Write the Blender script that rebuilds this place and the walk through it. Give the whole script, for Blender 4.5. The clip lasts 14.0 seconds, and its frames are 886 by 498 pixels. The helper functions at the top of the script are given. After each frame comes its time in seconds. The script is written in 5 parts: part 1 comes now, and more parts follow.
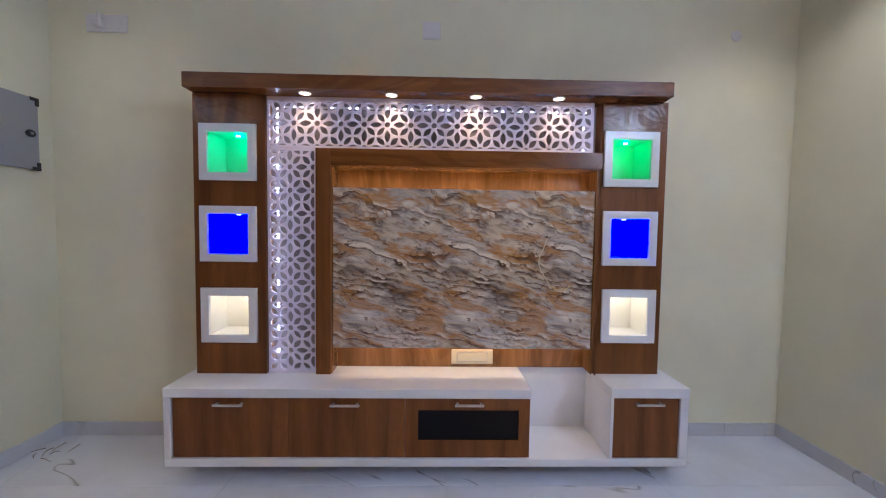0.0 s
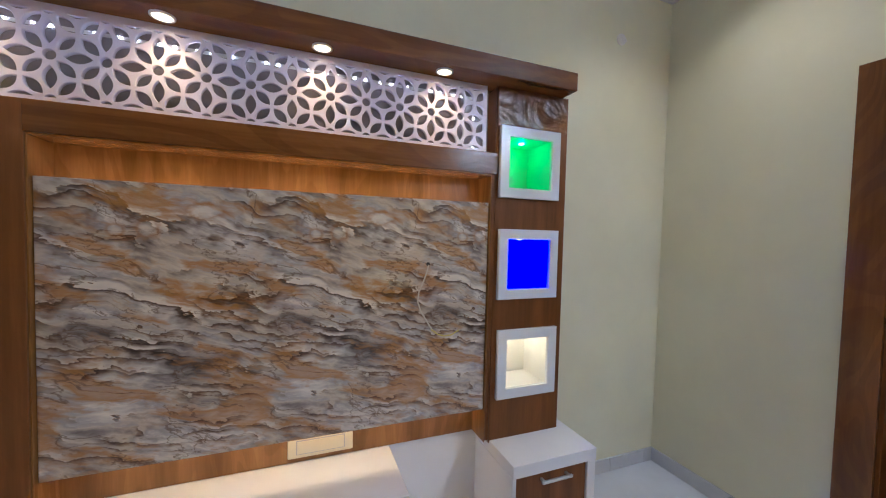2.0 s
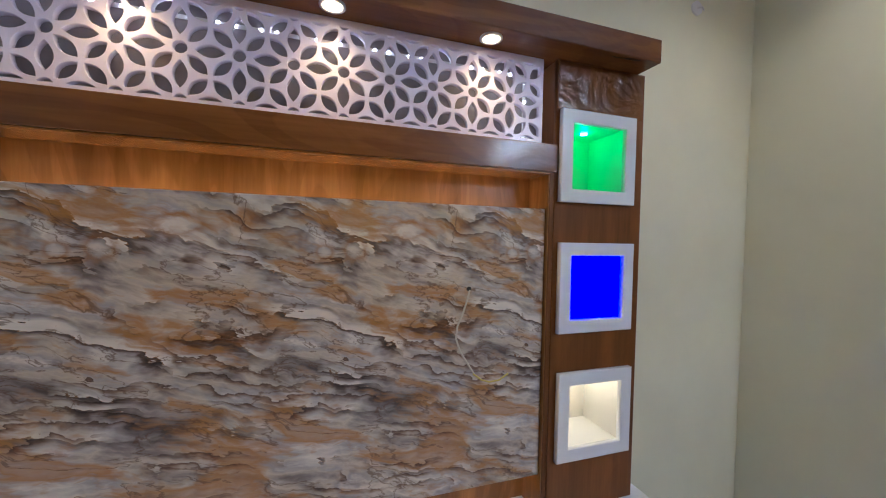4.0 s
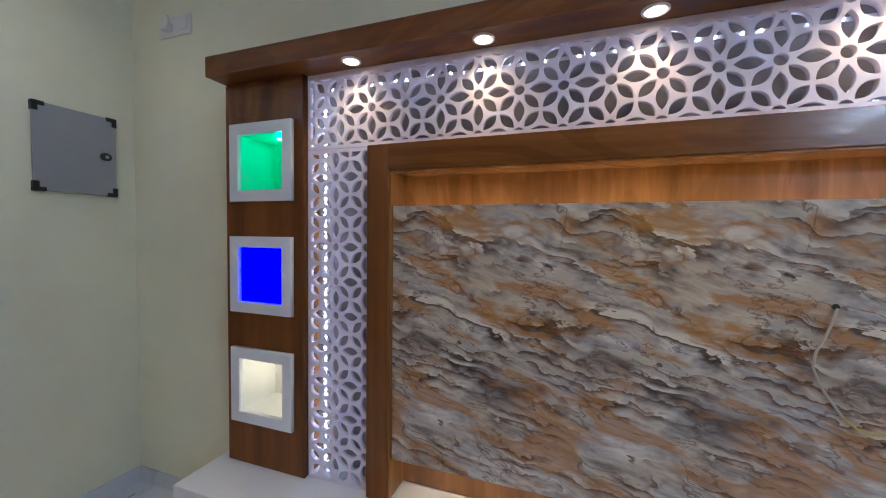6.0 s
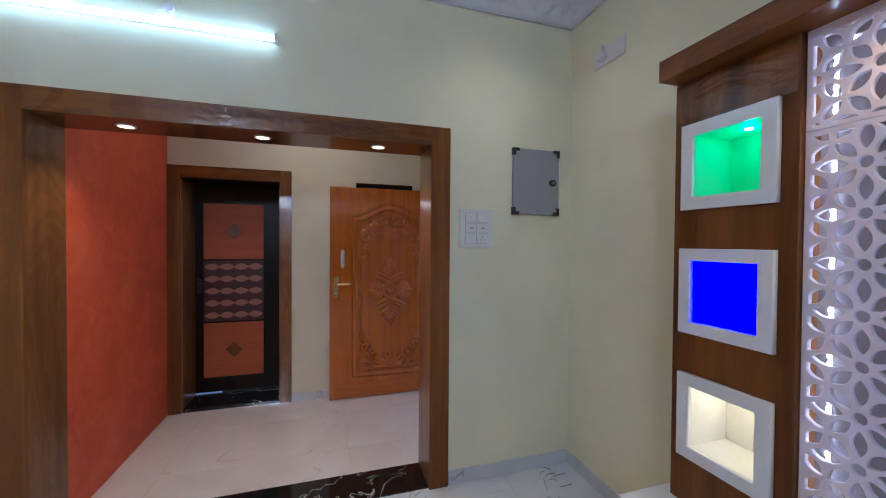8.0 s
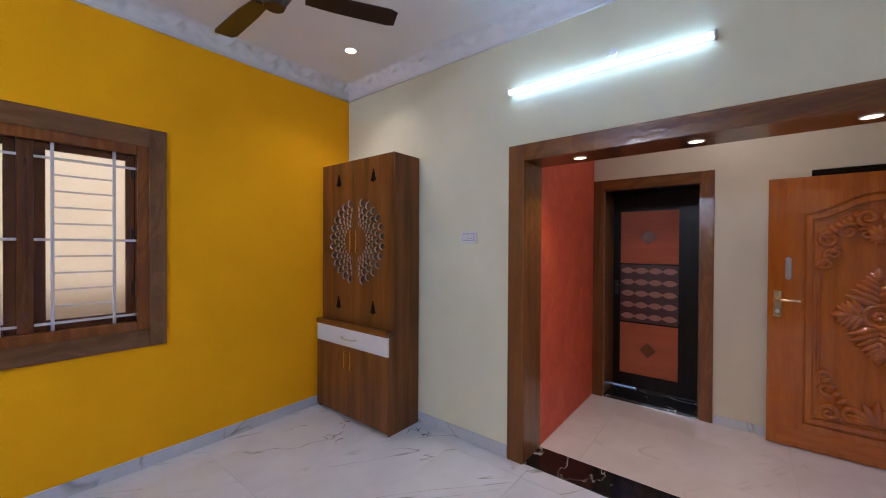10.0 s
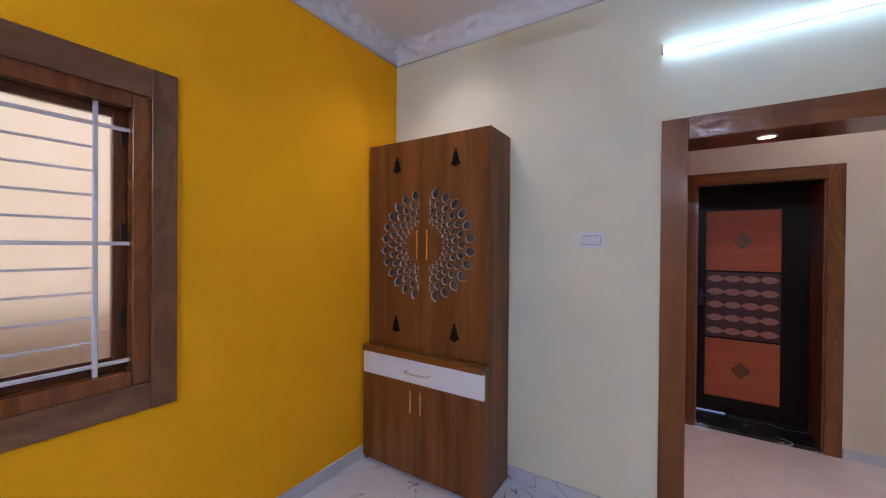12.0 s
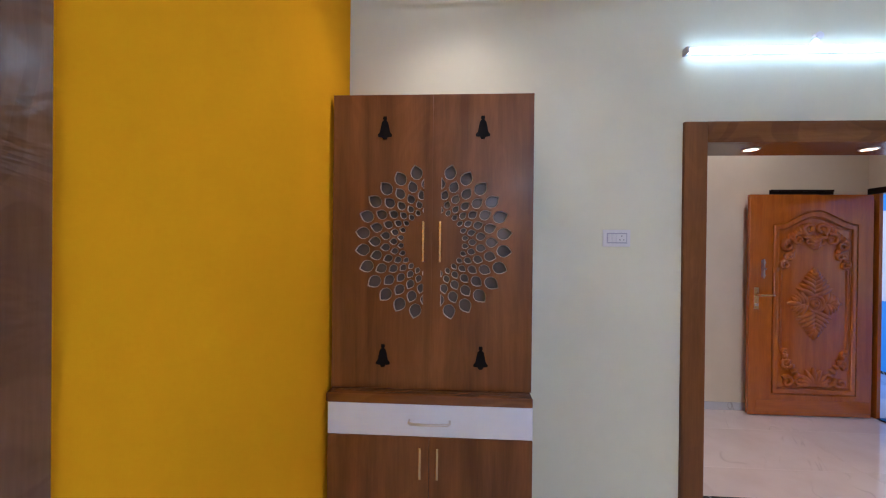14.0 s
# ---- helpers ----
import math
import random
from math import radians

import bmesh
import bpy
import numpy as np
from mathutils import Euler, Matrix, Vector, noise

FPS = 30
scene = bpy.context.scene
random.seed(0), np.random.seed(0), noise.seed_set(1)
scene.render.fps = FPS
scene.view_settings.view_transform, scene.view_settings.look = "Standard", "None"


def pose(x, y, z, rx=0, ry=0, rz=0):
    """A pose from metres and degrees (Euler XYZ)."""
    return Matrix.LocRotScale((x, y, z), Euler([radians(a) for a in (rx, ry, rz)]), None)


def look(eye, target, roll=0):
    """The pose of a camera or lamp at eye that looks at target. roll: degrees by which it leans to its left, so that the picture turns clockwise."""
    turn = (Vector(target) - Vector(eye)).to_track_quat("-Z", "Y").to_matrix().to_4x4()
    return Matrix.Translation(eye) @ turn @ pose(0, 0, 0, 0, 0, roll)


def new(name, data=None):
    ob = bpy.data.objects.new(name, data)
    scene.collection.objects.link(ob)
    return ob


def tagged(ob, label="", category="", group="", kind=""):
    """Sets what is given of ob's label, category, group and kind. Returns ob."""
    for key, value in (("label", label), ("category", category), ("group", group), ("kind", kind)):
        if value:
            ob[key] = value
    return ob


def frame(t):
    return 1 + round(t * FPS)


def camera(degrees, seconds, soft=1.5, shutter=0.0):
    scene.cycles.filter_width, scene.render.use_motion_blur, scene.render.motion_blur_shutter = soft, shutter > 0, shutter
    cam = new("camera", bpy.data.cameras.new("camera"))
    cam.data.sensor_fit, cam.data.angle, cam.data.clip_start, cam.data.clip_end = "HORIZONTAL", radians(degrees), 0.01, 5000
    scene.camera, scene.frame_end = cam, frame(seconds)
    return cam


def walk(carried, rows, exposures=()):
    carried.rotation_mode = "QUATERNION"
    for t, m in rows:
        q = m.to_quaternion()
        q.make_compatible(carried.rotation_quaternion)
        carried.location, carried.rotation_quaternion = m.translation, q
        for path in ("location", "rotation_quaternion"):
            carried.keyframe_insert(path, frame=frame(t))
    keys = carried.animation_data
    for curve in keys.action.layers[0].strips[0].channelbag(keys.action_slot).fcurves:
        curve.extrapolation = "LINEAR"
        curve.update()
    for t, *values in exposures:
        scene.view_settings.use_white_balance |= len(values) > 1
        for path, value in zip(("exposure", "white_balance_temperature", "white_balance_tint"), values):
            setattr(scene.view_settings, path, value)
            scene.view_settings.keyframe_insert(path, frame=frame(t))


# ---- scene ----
cam = camera(100.2, 14.0, soft=1.1)
PATH = [
    (0, (0.218, 0.031, 1.397), (0.262, 2.028, 1.3), 0.8),
    (0.5, (0.221, 0.053, 1.405), (0.276, 2.05, 1.309), 0.9),
    (1, (0.275, 0.198, 1.451), (0.514, 2.181, 1.36), 1.0),
    (1.5, (0.332, 0.433, 1.466), (0.781, 2.381, 1.398), 1.2),
    (2, (0.368, 0.734, 1.498), (1.094, 2.596, 1.418), 1.4),
    (2.2, (0.402, 0.86, 1.504), (1.222, 2.682, 1.416), 1.3),
    (4.3, (0.419, 1.102, 1.541), (0.93, 3.035, 1.491), 1.2),
    (4.5, (0.411, 1.077, 1.547), (0.773, 3.043, 1.487), 1.1),
    (5, (0.369, 1.043, 1.552), (0.377, 3.041, 1.47), 0.8),
    (5.5, (0.313, 1.024, 1.54), (-0.036, 2.992, 1.464), 0.5),
    (6, (0.245, 1.006, 1.542), (-0.418, 2.891, 1.464), 0.7),
    (6.5, (0.169, 1.003, 1.532), (-0.724, 2.791, 1.468), 0.6),
    (7, (0.093, 0.987, 1.546), (-1.08, 2.606, 1.484), 0.4),
    (7.5, (0.007, 0.923, 1.54), (-1.58, 2.139, 1.497), 0.4),
    (8, (-0.034, 0.895, 1.537), (-1.945, 1.484, 1.507), 0.4),
    (8.5, (0.002, 0.901, 1.576), (-1.987, 0.703, 1.528), 0.1),
    (9, (0.09, 0.898, 1.548), (-1.716, 0.039, 1.522), 0.0),
    (9.2, (0.143, 0.886, 1.54), (-1.556, -0.168, 1.526), 0.0),
    (11.3, (0.123, 0.065, 1.548), (-1.39, -1.242, 1.53), 0.4),
    (11.5, (0.1, -0.085, 1.564), (-1.462, -1.335, 1.545), 0.5),
    (12, (0.097, -0.486, 1.564), (-1.587, -1.564, 1.551), 0.5),
    (12.5, (0.084, -0.877, 1.558), (-1.718, -1.743, 1.528), 0.7),
    (13, (0.004, -1.259, 1.572), (-1.91, -1.836, 1.544), 0.7),
    (13.5, (-0.039, -1.605, 1.564), (-2.019, -1.891, 1.548), 0.7),
    (14, (-0.128, -1.792, 1.548), (-2.125, -1.899, 1.54), 0.6),
]
walk(cam, [(t, look(eye, target, roll)) for t, eye, target, roll in PATH], exposures=[(0, 0.89, 5400, 23), (0.6, 0.89, 5450, 23), (1.0, 0.86, 5500, 20), (2, 0.85, 5550, 16), (4.5, 0.76, 5500, 19), (5, 0.75, 5200, 32), (5.5, 0.72, 5350, 22), (6, 0.74, 5250, 13), (6.5, 0.80, 5250, 11), (7.5, 0.86, 5300, 12), (8, 0.89, 5300, 16), (8.5, 0.83, 5400, 19), (9, 0.86, 5750, 20), (11.5, 0.95, 5500, 30), (12, 0.97, 5500, 30), (12.5, 1.01, 5450, 28), (13, 1.13, 5500, 25), (14, 1.13, 5500, 26)])

# ---- light, world, exposure ----
SUN_AZIMUTH, SUN_HEIGHT = 318, 50      # from the north-west, clockwise from +y
world = bpy.data.worlds.new("sky")
scene.world = world
world.use_nodes = True
_nt = world.node_tree
_sky = _nt.nodes.new("ShaderNodeTexSky")
_sky.sky_type = "NISHITA"
_sky.sun_disc = False
_sky.sun_elevation = radians(SUN_HEIGHT)
_sky.sun_rotation = radians(SUN_AZIMUTH)
_nt.links.new(_sky.outputs[0], _nt.nodes["Background"].inputs[0])
_nt.nodes["Background"].inputs[1].default_value = 0.15

WARM = (1.0, 0.88, 0.70)
AMBER = (1.0, 0.80, 0.46)
COOL = (0.58, 0.86, 1.0)
TUBE_GLOW = 6.5
# stand-in lamp on the unseen east wall, tuned to brighten the room
FILL_GLOW_EAST = 136.0
DOWNLIGHT_W = 17.0
CORNICE_SPOT_W = 2.1
ARCH_SPOT_W = 7.0
FOYER_W = 19.0
STRIP_GLOW = 7.0


def sun_lamp():
    d = bpy.data.lights.new("sun", "SUN")
    d.energy, d.angle, d.color = 4.5, radians(0.6), (1.0, 0.95, 0.86)
    o = new("sun", d)
    az, el = radians(SUN_AZIMUTH), radians(SUN_HEIGHT)
    towards = Vector((math.sin(az) * math.cos(el), math.cos(az) * math.cos(el), math.sin(el)))
    o.rotation_euler = towards.to_track_quat("Z", "Y").to_euler()
    o.location = (-8, 8, 8)


def spot_lamp(x, y, z, watts, color, cone=110, blend=0.6, size=0.025):
    d = bpy.data.lights.new("spot", "SPOT")
    d.energy, d.color, d.spot_size, d.spot_blend, d.shadow_soft_size = watts, color, radians(cone), blend, size
    o = new("spot_light", d)
    o.location = (x, y, z)
    return o


def point_lamp(x, y, z, watts, color, size=0.015):
    d = bpy.data.lights.new("point", "POINT")
    d.energy, d.color, d.shadow_soft_size = watts, color, size
    o = new("niche_light", d)
    o.location = (x, y, z)
    return o


sun_lamp()

# ---- plan (metres) ----
WN, WS, WW, WE = 2.51, -2.46, -2.26, 2.62      # wall faces of the hall
FW, FS, FN = -3.87, -0.465, 2.06               # wall faces of the foyer
CEIL = 3.16

# ---- materials ----


class Mat:
    def __init__(self, name, rough=0.5, metal=0.0, spec=0.5):
        self.m = bpy.data.materials.new(name)
        self.m.use_nodes = True
        self.nt = self.m.node_tree
        self.b = self.nt.nodes["Principled BSDF"]
        self.b.inputs["Roughness"].default_value = rough
        self.b.inputs["Metallic"].default_value = metal
        self.b.inputs["Specular IOR Level"].default_value = spec
        self.tc = None

    def node(self, kind, **kw):
        n = self.nt.nodes.new(kind)
        for k, v in kw.items():
            n.inputs[k].default_value = v
        return n

    def link(self, a, b):
        self.nt.links.new(a, b)

    def coord(self, scale=(1, 1, 1), rot=(0, 0, 0)):
        if self.tc is None:
            self.tc = self.nt.nodes.new("ShaderNodeTexCoord")
        mp = self.nt.nodes.new("ShaderNodeMapping")
        mp.inputs["Scale"].default_value = scale
        mp.inputs["Rotation"].default_value = [radians(r) for r in rot]
        self.link(self.tc.outputs["Object"], mp.inputs["Vector"])
        return mp.outputs[0]

    def noise(self, vec, scale, detail=4, rough=0.55, distort=0.0):
        n = self.node("ShaderNodeTexNoise", Scale=scale, Detail=detail, Roughness=rough, Distortion=distort)
        self.link(vec, n.inputs["Vector"])
        return n.outputs["Fac"]

    def ramp(self, fac, stops):
        r = self.nt.nodes.new("ShaderNodeValToRGB")
        e = r.color_ramp.elements
        while len(e) < len(stops):
            e.new(0.5)
        for el, (p, c) in zip(e, stops):
            el.position = p
            el.color = (*c, 1) if len(c) == 3 else c
        self.link(fac, r.inputs[0])
        return r.outputs[0]

    def mix(self, fac, a, b, mode="MIX"):
        n = self.nt.nodes.new("ShaderNodeMix")
        n.data_type = "RGBA"
        n.blend_type = mode
        for sock, v in ((n.inputs[0], fac), (n.inputs[6], a), (n.inputs[7], b)):
            if hasattr(v, "is_output"):
                self.link(v, sock)
            else:
                sock.default_value = v if isinstance(v, float) else (*v, 1)
        return n.outputs[2]

    def color(self, c):
        if hasattr(c, "is_output"):
            self.link(c, self.b.inputs["Base Color"])
        else:
            self.b.inputs["Base Color"].default_value = (*c, 1)

    def bump(self, h, strength=0.1, dist=0.002):
        n = self.nt.nodes.new("ShaderNodeBump")
        n.inputs["Strength"].default_value = strength
        n.inputs["Distance"].default_value = dist
        self.link(h, n.inputs["Height"])
        self.link(n.outputs[0], self.b.inputs["Normal"])


def paint(name, col, rough=0.55, vary=0.05, spec=0.25):
    k = Mat(name, rough, 0.0, spec)
    v = k.coord()
    a = tuple(c * (1 - vary) for c in col)
    b = tuple(min(1, c * (1 + vary)) for c in col)
    k.color(k.ramp(k.noise(v, 1.6, 5), [(0.35, a), (0.65, b)]))
    k.bump(k.noise(v, 160, 3), 0.10, 0.002)
    return k.m


def plain(name, col, rough=0.4, metal=0.0):
    k = Mat(name, rough, metal)
    v = k.coord()
    k.color(k.ramp(k.noise(v, 7, 4), [(0.3, tuple(c * 0.975 for c in col)), (0.7, tuple(min(1, c * 1.02) for c in col))]))
    k.bump(k.noise(v, 220, 2), 0.05, 0.001)
    return k.m


def laminate(name, dark, light, along="z", rough=0.26, film=0.0, band=1.0, coat=0.35, swirled=0.40, spec=0.4, gloss=0.12):
    k = Mat(name, rough, 0.0, spec)
    s = {"z": (1, 1, 0.06), "x": (0.06, 1, 1), "y": (1, 0.06, 1)}[along]
    v = k.coord(s)
    mid = tuple((a + b) / 2 for a, b in zip(dark, light))
    bands = k.ramp(k.noise(v, 11 * band, 3, 0.5, 0.4), [(0.34, dark), (0.48, mid), (0.64, light)])
    fine = k.ramp(k.noise(v, 120, 4, 0.6), [(0.3, (0.72, 0.70, 0.68)), (0.7, (1.0, 1.0, 1.0))])
    w = k.node("ShaderNodeTexNoise", Scale=2.2, Detail=2.0, Distortion=1.4)
    k.link(k.coord(tuple(0.3 if q < 1 else 1 for q in s)), w.inputs["Vector"])
    rings = k.node("ShaderNodeMath")
    rings.operation = "SINE"
    mul = k.node("ShaderNodeMath")
    mul.operation = "MULTIPLY"
    mul.inputs[1].default_value = 70
    k.link(w.outputs["Fac"], mul.inputs[0])
    k.link(mul.outputs[0], rings.inputs[0])
    swirl = k.ramp(rings.outputs[0], [(0.0, (0.62, 0.58, 0.55)), (0.30, (1, 1, 1))])
    k.color(k.mix(swirled, k.mix(0.6, bands, fine, "MULTIPLY"), swirl, "MULTIPLY"))
    if film:
        f = k.noise(k.coord((1.0, 1.0, 1.6), (20, 35, 15)), 4.0, 2, 0.4, 3.0)
        k.bump(f, film, 0.05)
    else:
        k.bump(k.noise(v, 140, 3), 0.06, 0.001)
    k.b.inputs["Coat Weight"].default_value = coat
    k.b.inputs["Coat Roughness"].default_value = gloss
    return k.m


def glow(name, col, strength):
    k = Mat(name, 0.4)
    k.color(tuple(min(1, c) for c in col))
    k.b.inputs["Emission Color"].default_value = (*col, 1)
    k.b.inputs["Emission Strength"].default_value = strength
    return k.m


def marble_tile(name, base, vein, warm):
    k = Mat(name, 0.09)
    oi = k.nt.nodes.new("ShaderNodeObjectInfo")
    add = k.nt.nodes.new("ShaderNodeVectorMath")
    add.operation = "ADD"
    sc = k.nt.nodes.new("ShaderNodeVectorMath")
    sc.operation = "SCALE"
    sc.inputs["Scale"].default_value = 37.0
    cmb = k.nt.nodes.new("ShaderNodeCombineXYZ")
    for i in range(3):
        k.link(oi.outputs["Random"], cmb.inputs[i])
    k.link(cmb.outputs[0], sc.inputs[0])
    k.link(k.coord((1, 1, 1), (0, 0, 35)), add.inputs[0])
    k.link(sc.outputs[0], add.inputs[1])
    v = add.outputs[0]
    st = k.nt.nodes.new("ShaderNodeMapping")
    st.inputs["Rotation"].default_value = (0, 0, math.radians(28))
    st.inputs["Scale"].default_value = (0.45, 1.6, 1)
    k.link(v, st.inputs["Vector"])
    n1 = k.noise(st.outputs[0], 1.1, 3.5, 0.5, 0.7)
    veins = k.ramp(n1, [(0.491, (0, 0, 0)), (0.5, (0.9, 0.9, 0.9)), (0.505, (0, 0, 0))])
    n3 = k.noise(v, 3.2, 2)
    mask = k.ramp(n3, [(0.46, (0, 0, 0)), (0.58, (1, 1, 1))])
    cloud = k.ramp(k.noise(v, 2.6, 5, 0.6), [(0.35, warm), (0.65, base)])
    k.color(k.mix(k.mix(1.0, veins, mask, "MULTIPLY"), cloud, vein))
    k.b.inputs["Coat Weight"].default_value = 0.3
    k.b.inputs["Coat Roughness"].default_value = 0.05
    return k.m


def stone_panel(name):
    """Glossy printed onyx-look sheet: one picture of slanting strata, repeated every 0.617 m."""
    k = Mat(name, 0.38, 0.0, 0.3)
    period, shift = 0.617, 0.725
    tc = k.nt.nodes.new("ShaderNodeTexCoord")
    xyz = k.nt.nodes.new("ShaderNodeSeparateXYZ")
    k.link(tc.outputs["Object"], xyz.inputs[0])

    def num(op, a, b=0.0, c=0.0):
        n = k.nt.nodes.new("ShaderNodeMath")
        n.operation = op
        for i, q in enumerate((a, b, c)):
            if hasattr(q, "is_output"):
                k.link(q, n.inputs[i])
            else:
                n.inputs[i].default_value = q
        return n.outputs[0]

    z = xyz.outputs["Z"]
    f = num("FRACT", num("MULTIPLY_ADD", xyz.outputs["X"], 1 / period, shift))
    seam = k.nt.nodes.new("ShaderNodeMapRange")
    seam.interpolation_type = "SMOOTHSTEP"
    seam.inputs["From Min"].default_value, seam.inputs["From Max"].default_value = 0.72, 1.0
    k.link(f, seam.inputs["Value"])
    w = seam.outputs[0]
    pair, sways = [], []
    for start in (0.0, -period):
        x = num("MULTIPLY_ADD", f, period, start)
        vec = k.nt.nodes.new("ShaderNodeCombineXYZ")
        k.link(num("MULTIPLY_ADD", z, -0.25, x), vec.inputs[0])
        k.link(num("MULTIPLY_ADD", x, 0.25, z), vec.inputs[2])
        warp = k.node("ShaderNodeTexNoise", Scale=3.6, Detail=4.0, Roughness=0.55)
        k.link(vec.outputs[0], warp.inputs["Vector"])
        sways.append(warp.outputs["Fac"])
        add = k.nt.nodes.new("ShaderNodeVectorMath")
        add.operation = "MULTIPLY_ADD"
        add.inputs[1].default_value = (0.22, 0.22, 0.10)
        k.link(warp.outputs["Color"], add.inputs[0])
        k.link(vec.outputs[0], add.inputs[2])
        pair.append(add.outputs[0])

    def field(sx, sz, off, scale, detail, rough=0.55, distort=0.2):
        """Stretched noise that meets itself at the seam."""
        vals = []
        for v in pair:
            st = k.nt.nodes.new("ShaderNodeMapping")
            st.inputs["Scale"].default_value = (sx, 1, sz)
            st.inputs["Location"].default_value = (off, off * 0.7, off * 1.3)
            k.link(v, st.inputs["Vector"])
            vals.append(k.noise(st.outputs[0], scale, detail, rough, distort))
        m = k.nt.nodes.new("ShaderNodeMix")
        k.link(w, m.inputs[0])
        k.link(vals[0], m.inputs[2])
        k.link(vals[1], m.inputs[3])
        return m.outputs[0]

    def blend(a, b):
        m = k.nt.nodes.new("ShaderNodeMix")
        k.link(w, m.inputs[0])
        k.link(a, m.inputs[2])
        k.link(b, m.inputs[3])
        return m.outputs[0]

    sway_all = blend(*sways)
    level = num("MULTIPLY_ADD", f, 0.25 * period, num("MULTIPLY_ADD", sway_all, 0.26, z))

    def strata(turns, sway, off, sx=0.7, sz=3.2, scale=2.2, detail=6):
        """Saw-toothed layers with one sharp edge each, a whole number of them to a repeat."""
        n = field(sx, sz, off, scale, detail, 0.6, 0.3)
        return num("FRACT", num("MULTIPLY_ADD", n, sway, num("MULTIPLY", level, turns / (0.25 * period))))

    base = k.ramp(field(1.2, 4.0, 0.0, 2.0, 6, 0.58), [(0.33, (0.07, 0.05, 0.045)), (0.41, (0.30, 0.26, 0.25)), (0.48, (0.66, 0.58, 0.49)), (0.54, (0.44, 0.42, 0.44)), (0.60, (0.84, 0.80, 0.76)), (0.68, (0.45, 0.41, 0.41))])
    # broad layers: pale foot, dark upper lip
    big = k.ramp(strata(2, 4.0, 3.1), [(0.0, (0.92, 0.88, 0.82)), (0.36, (0.76, 0.73, 0.70)), (0.62, (0.42, 0.39, 0.40)), (0.80, (0.13, 0.09, 0.075)), (0.96, (0.03, 0.02, 0.016)), (1.0, (0.46, 0.23, 0.08))])
    c = k.mix(k.ramp(field(1.1, 3.4, 5.0, 2.2, 5), [(0.48, (0.05, 0.05, 0.05)), (0.58, (0.92, 0.92, 0.92))]), base, big)
    # rust clouds
    rust = k.ramp(field(1.3, 4.6, 9.0, 2.6, 5, 0.6), [(0.49, (0, 0, 0)), (0.575, (0.85, 0.85, 0.85)), (0.72, (0.35, 0.35, 0.35))])
    c = k.mix(rust, c, (0.48, 0.225, 0.05))
    # fine layers
    thin = k.ramp(strata(3, 4.5, 7.7, 0.9, 3.2, 2.6, 6), [(0.0, (1.0, 1.0, 1.0)), (0.50, (0.90, 0.88, 0.86)), (0.82, (0.46, 0.35, 0.28)), (0.97, (0.18, 0.115, 0.085)), (1.0, (1.0, 0.96, 0.90))])
    c = k.mix(k.ramp(field(1.2, 3.2, 12.0, 2.6, 4), [(0.47, (0.0, 0.0, 0.0)), (0.58, (1.0, 1.0, 1.0))]), c, k.mix(1.0, c, thin, "MULTIPLY"))
    # thin wandering veins
    vein = k.ramp(field(1.1, 3.2, 15.0, 2.2, 6, 0.58, 0.5), [(0.489, (0, 0, 0)), (0.498, (0.85, 0.85, 0.85)), (0.507, (0, 0, 0))])
    c = k.mix(vein, c, (0.13, 0.065, 0.03))
    # pale pebbles with rusty rims near the top of each repeat
    wob = num("MULTIPLY_ADD", field(1.0, 1.0, 20.0, 14.0, 4), 1.6, 0.2)
    for px, pz, a, b in ((0.155, 0.945, 0.030, 0.028), (0.070, 0.935, 0.024, 0.022), (0.330, 1.010, 0.058, 0.022)):
        dx = num("MULTIPLY", num("MULTIPLY_ADD", f, period, -px), 1 / a)
        dz = num("MULTIPLY", num("ADD", z, -pz), 1 / b)
        d = num("MULTIPLY", num("SQRT", num("ADD", num("MULTIPLY", dx, dx), num("MULTIPLY", dz, dz))), wob)
        c = k.mix(k.ramp(num("MULTIPLY", d, 0.5), [(0.36, (0, 0, 0)), (0.52, (0.5, 0.5, 0.5)), (0.80, (0, 0, 0))]), c, (0.38, 0.17, 0.05))
        c = k.mix(k.ramp(num("MULTIPLY", d, 0.5), [(0.15, (0.6, 0.6, 0.6)), (0.48, (0, 0, 0))]), c, (0.82, 0.78, 0.74))
    k.color(k.mix(1.0, c, (0.90, 0.855, 0.79), "MULTIPLY"))
    k.b.inputs["Coat Weight"].default_value = 1.0
    k.b.inputs["Coat Roughness"].default_value = 0.03
    k.b.inputs["Coat IOR"].default_value = 1.5
    return k.m


def granite(name):
    k = Mat(name, 0.08)
    v = k.coord()
    n = k.noise(v, 1.9, 5, 0.58, 0.9)
    veins = k.ramp(n, [(0.490, (0.010, 0.010, 0.011)), (0.5, (0.60, 0.60, 0.57)), (0.506, (0.010, 0.010, 0.011))])
    mask = k.ramp(k.noise(v, 1.4, 3), [(0.42, (0, 0, 0)), (0.52, (1, 1, 1))])
    specks = k.ramp(k.noise(v, 60, 4, 0.7), [(0.68, (0.012, 0.012, 0.013)), (0.80, (0.20, 0.19, 0.17))])
    k.color(k.mix(mask, specks, veins))
    return k.m


def washed(name, col, light):
    """Sponge-finished textured wall paint."""
    k = Mat(name, 0.6)
    v = k.coord()
    n = k.noise(v, 4.5, 8, 0.68, 0.8)
    k.color(k.ramp(n, [(0.30, tuple(c * 0.84 for c in col)), (0.5, col), (0.68, light)]))
    k.bump(n, 0.25, 0.004)
    return k.m


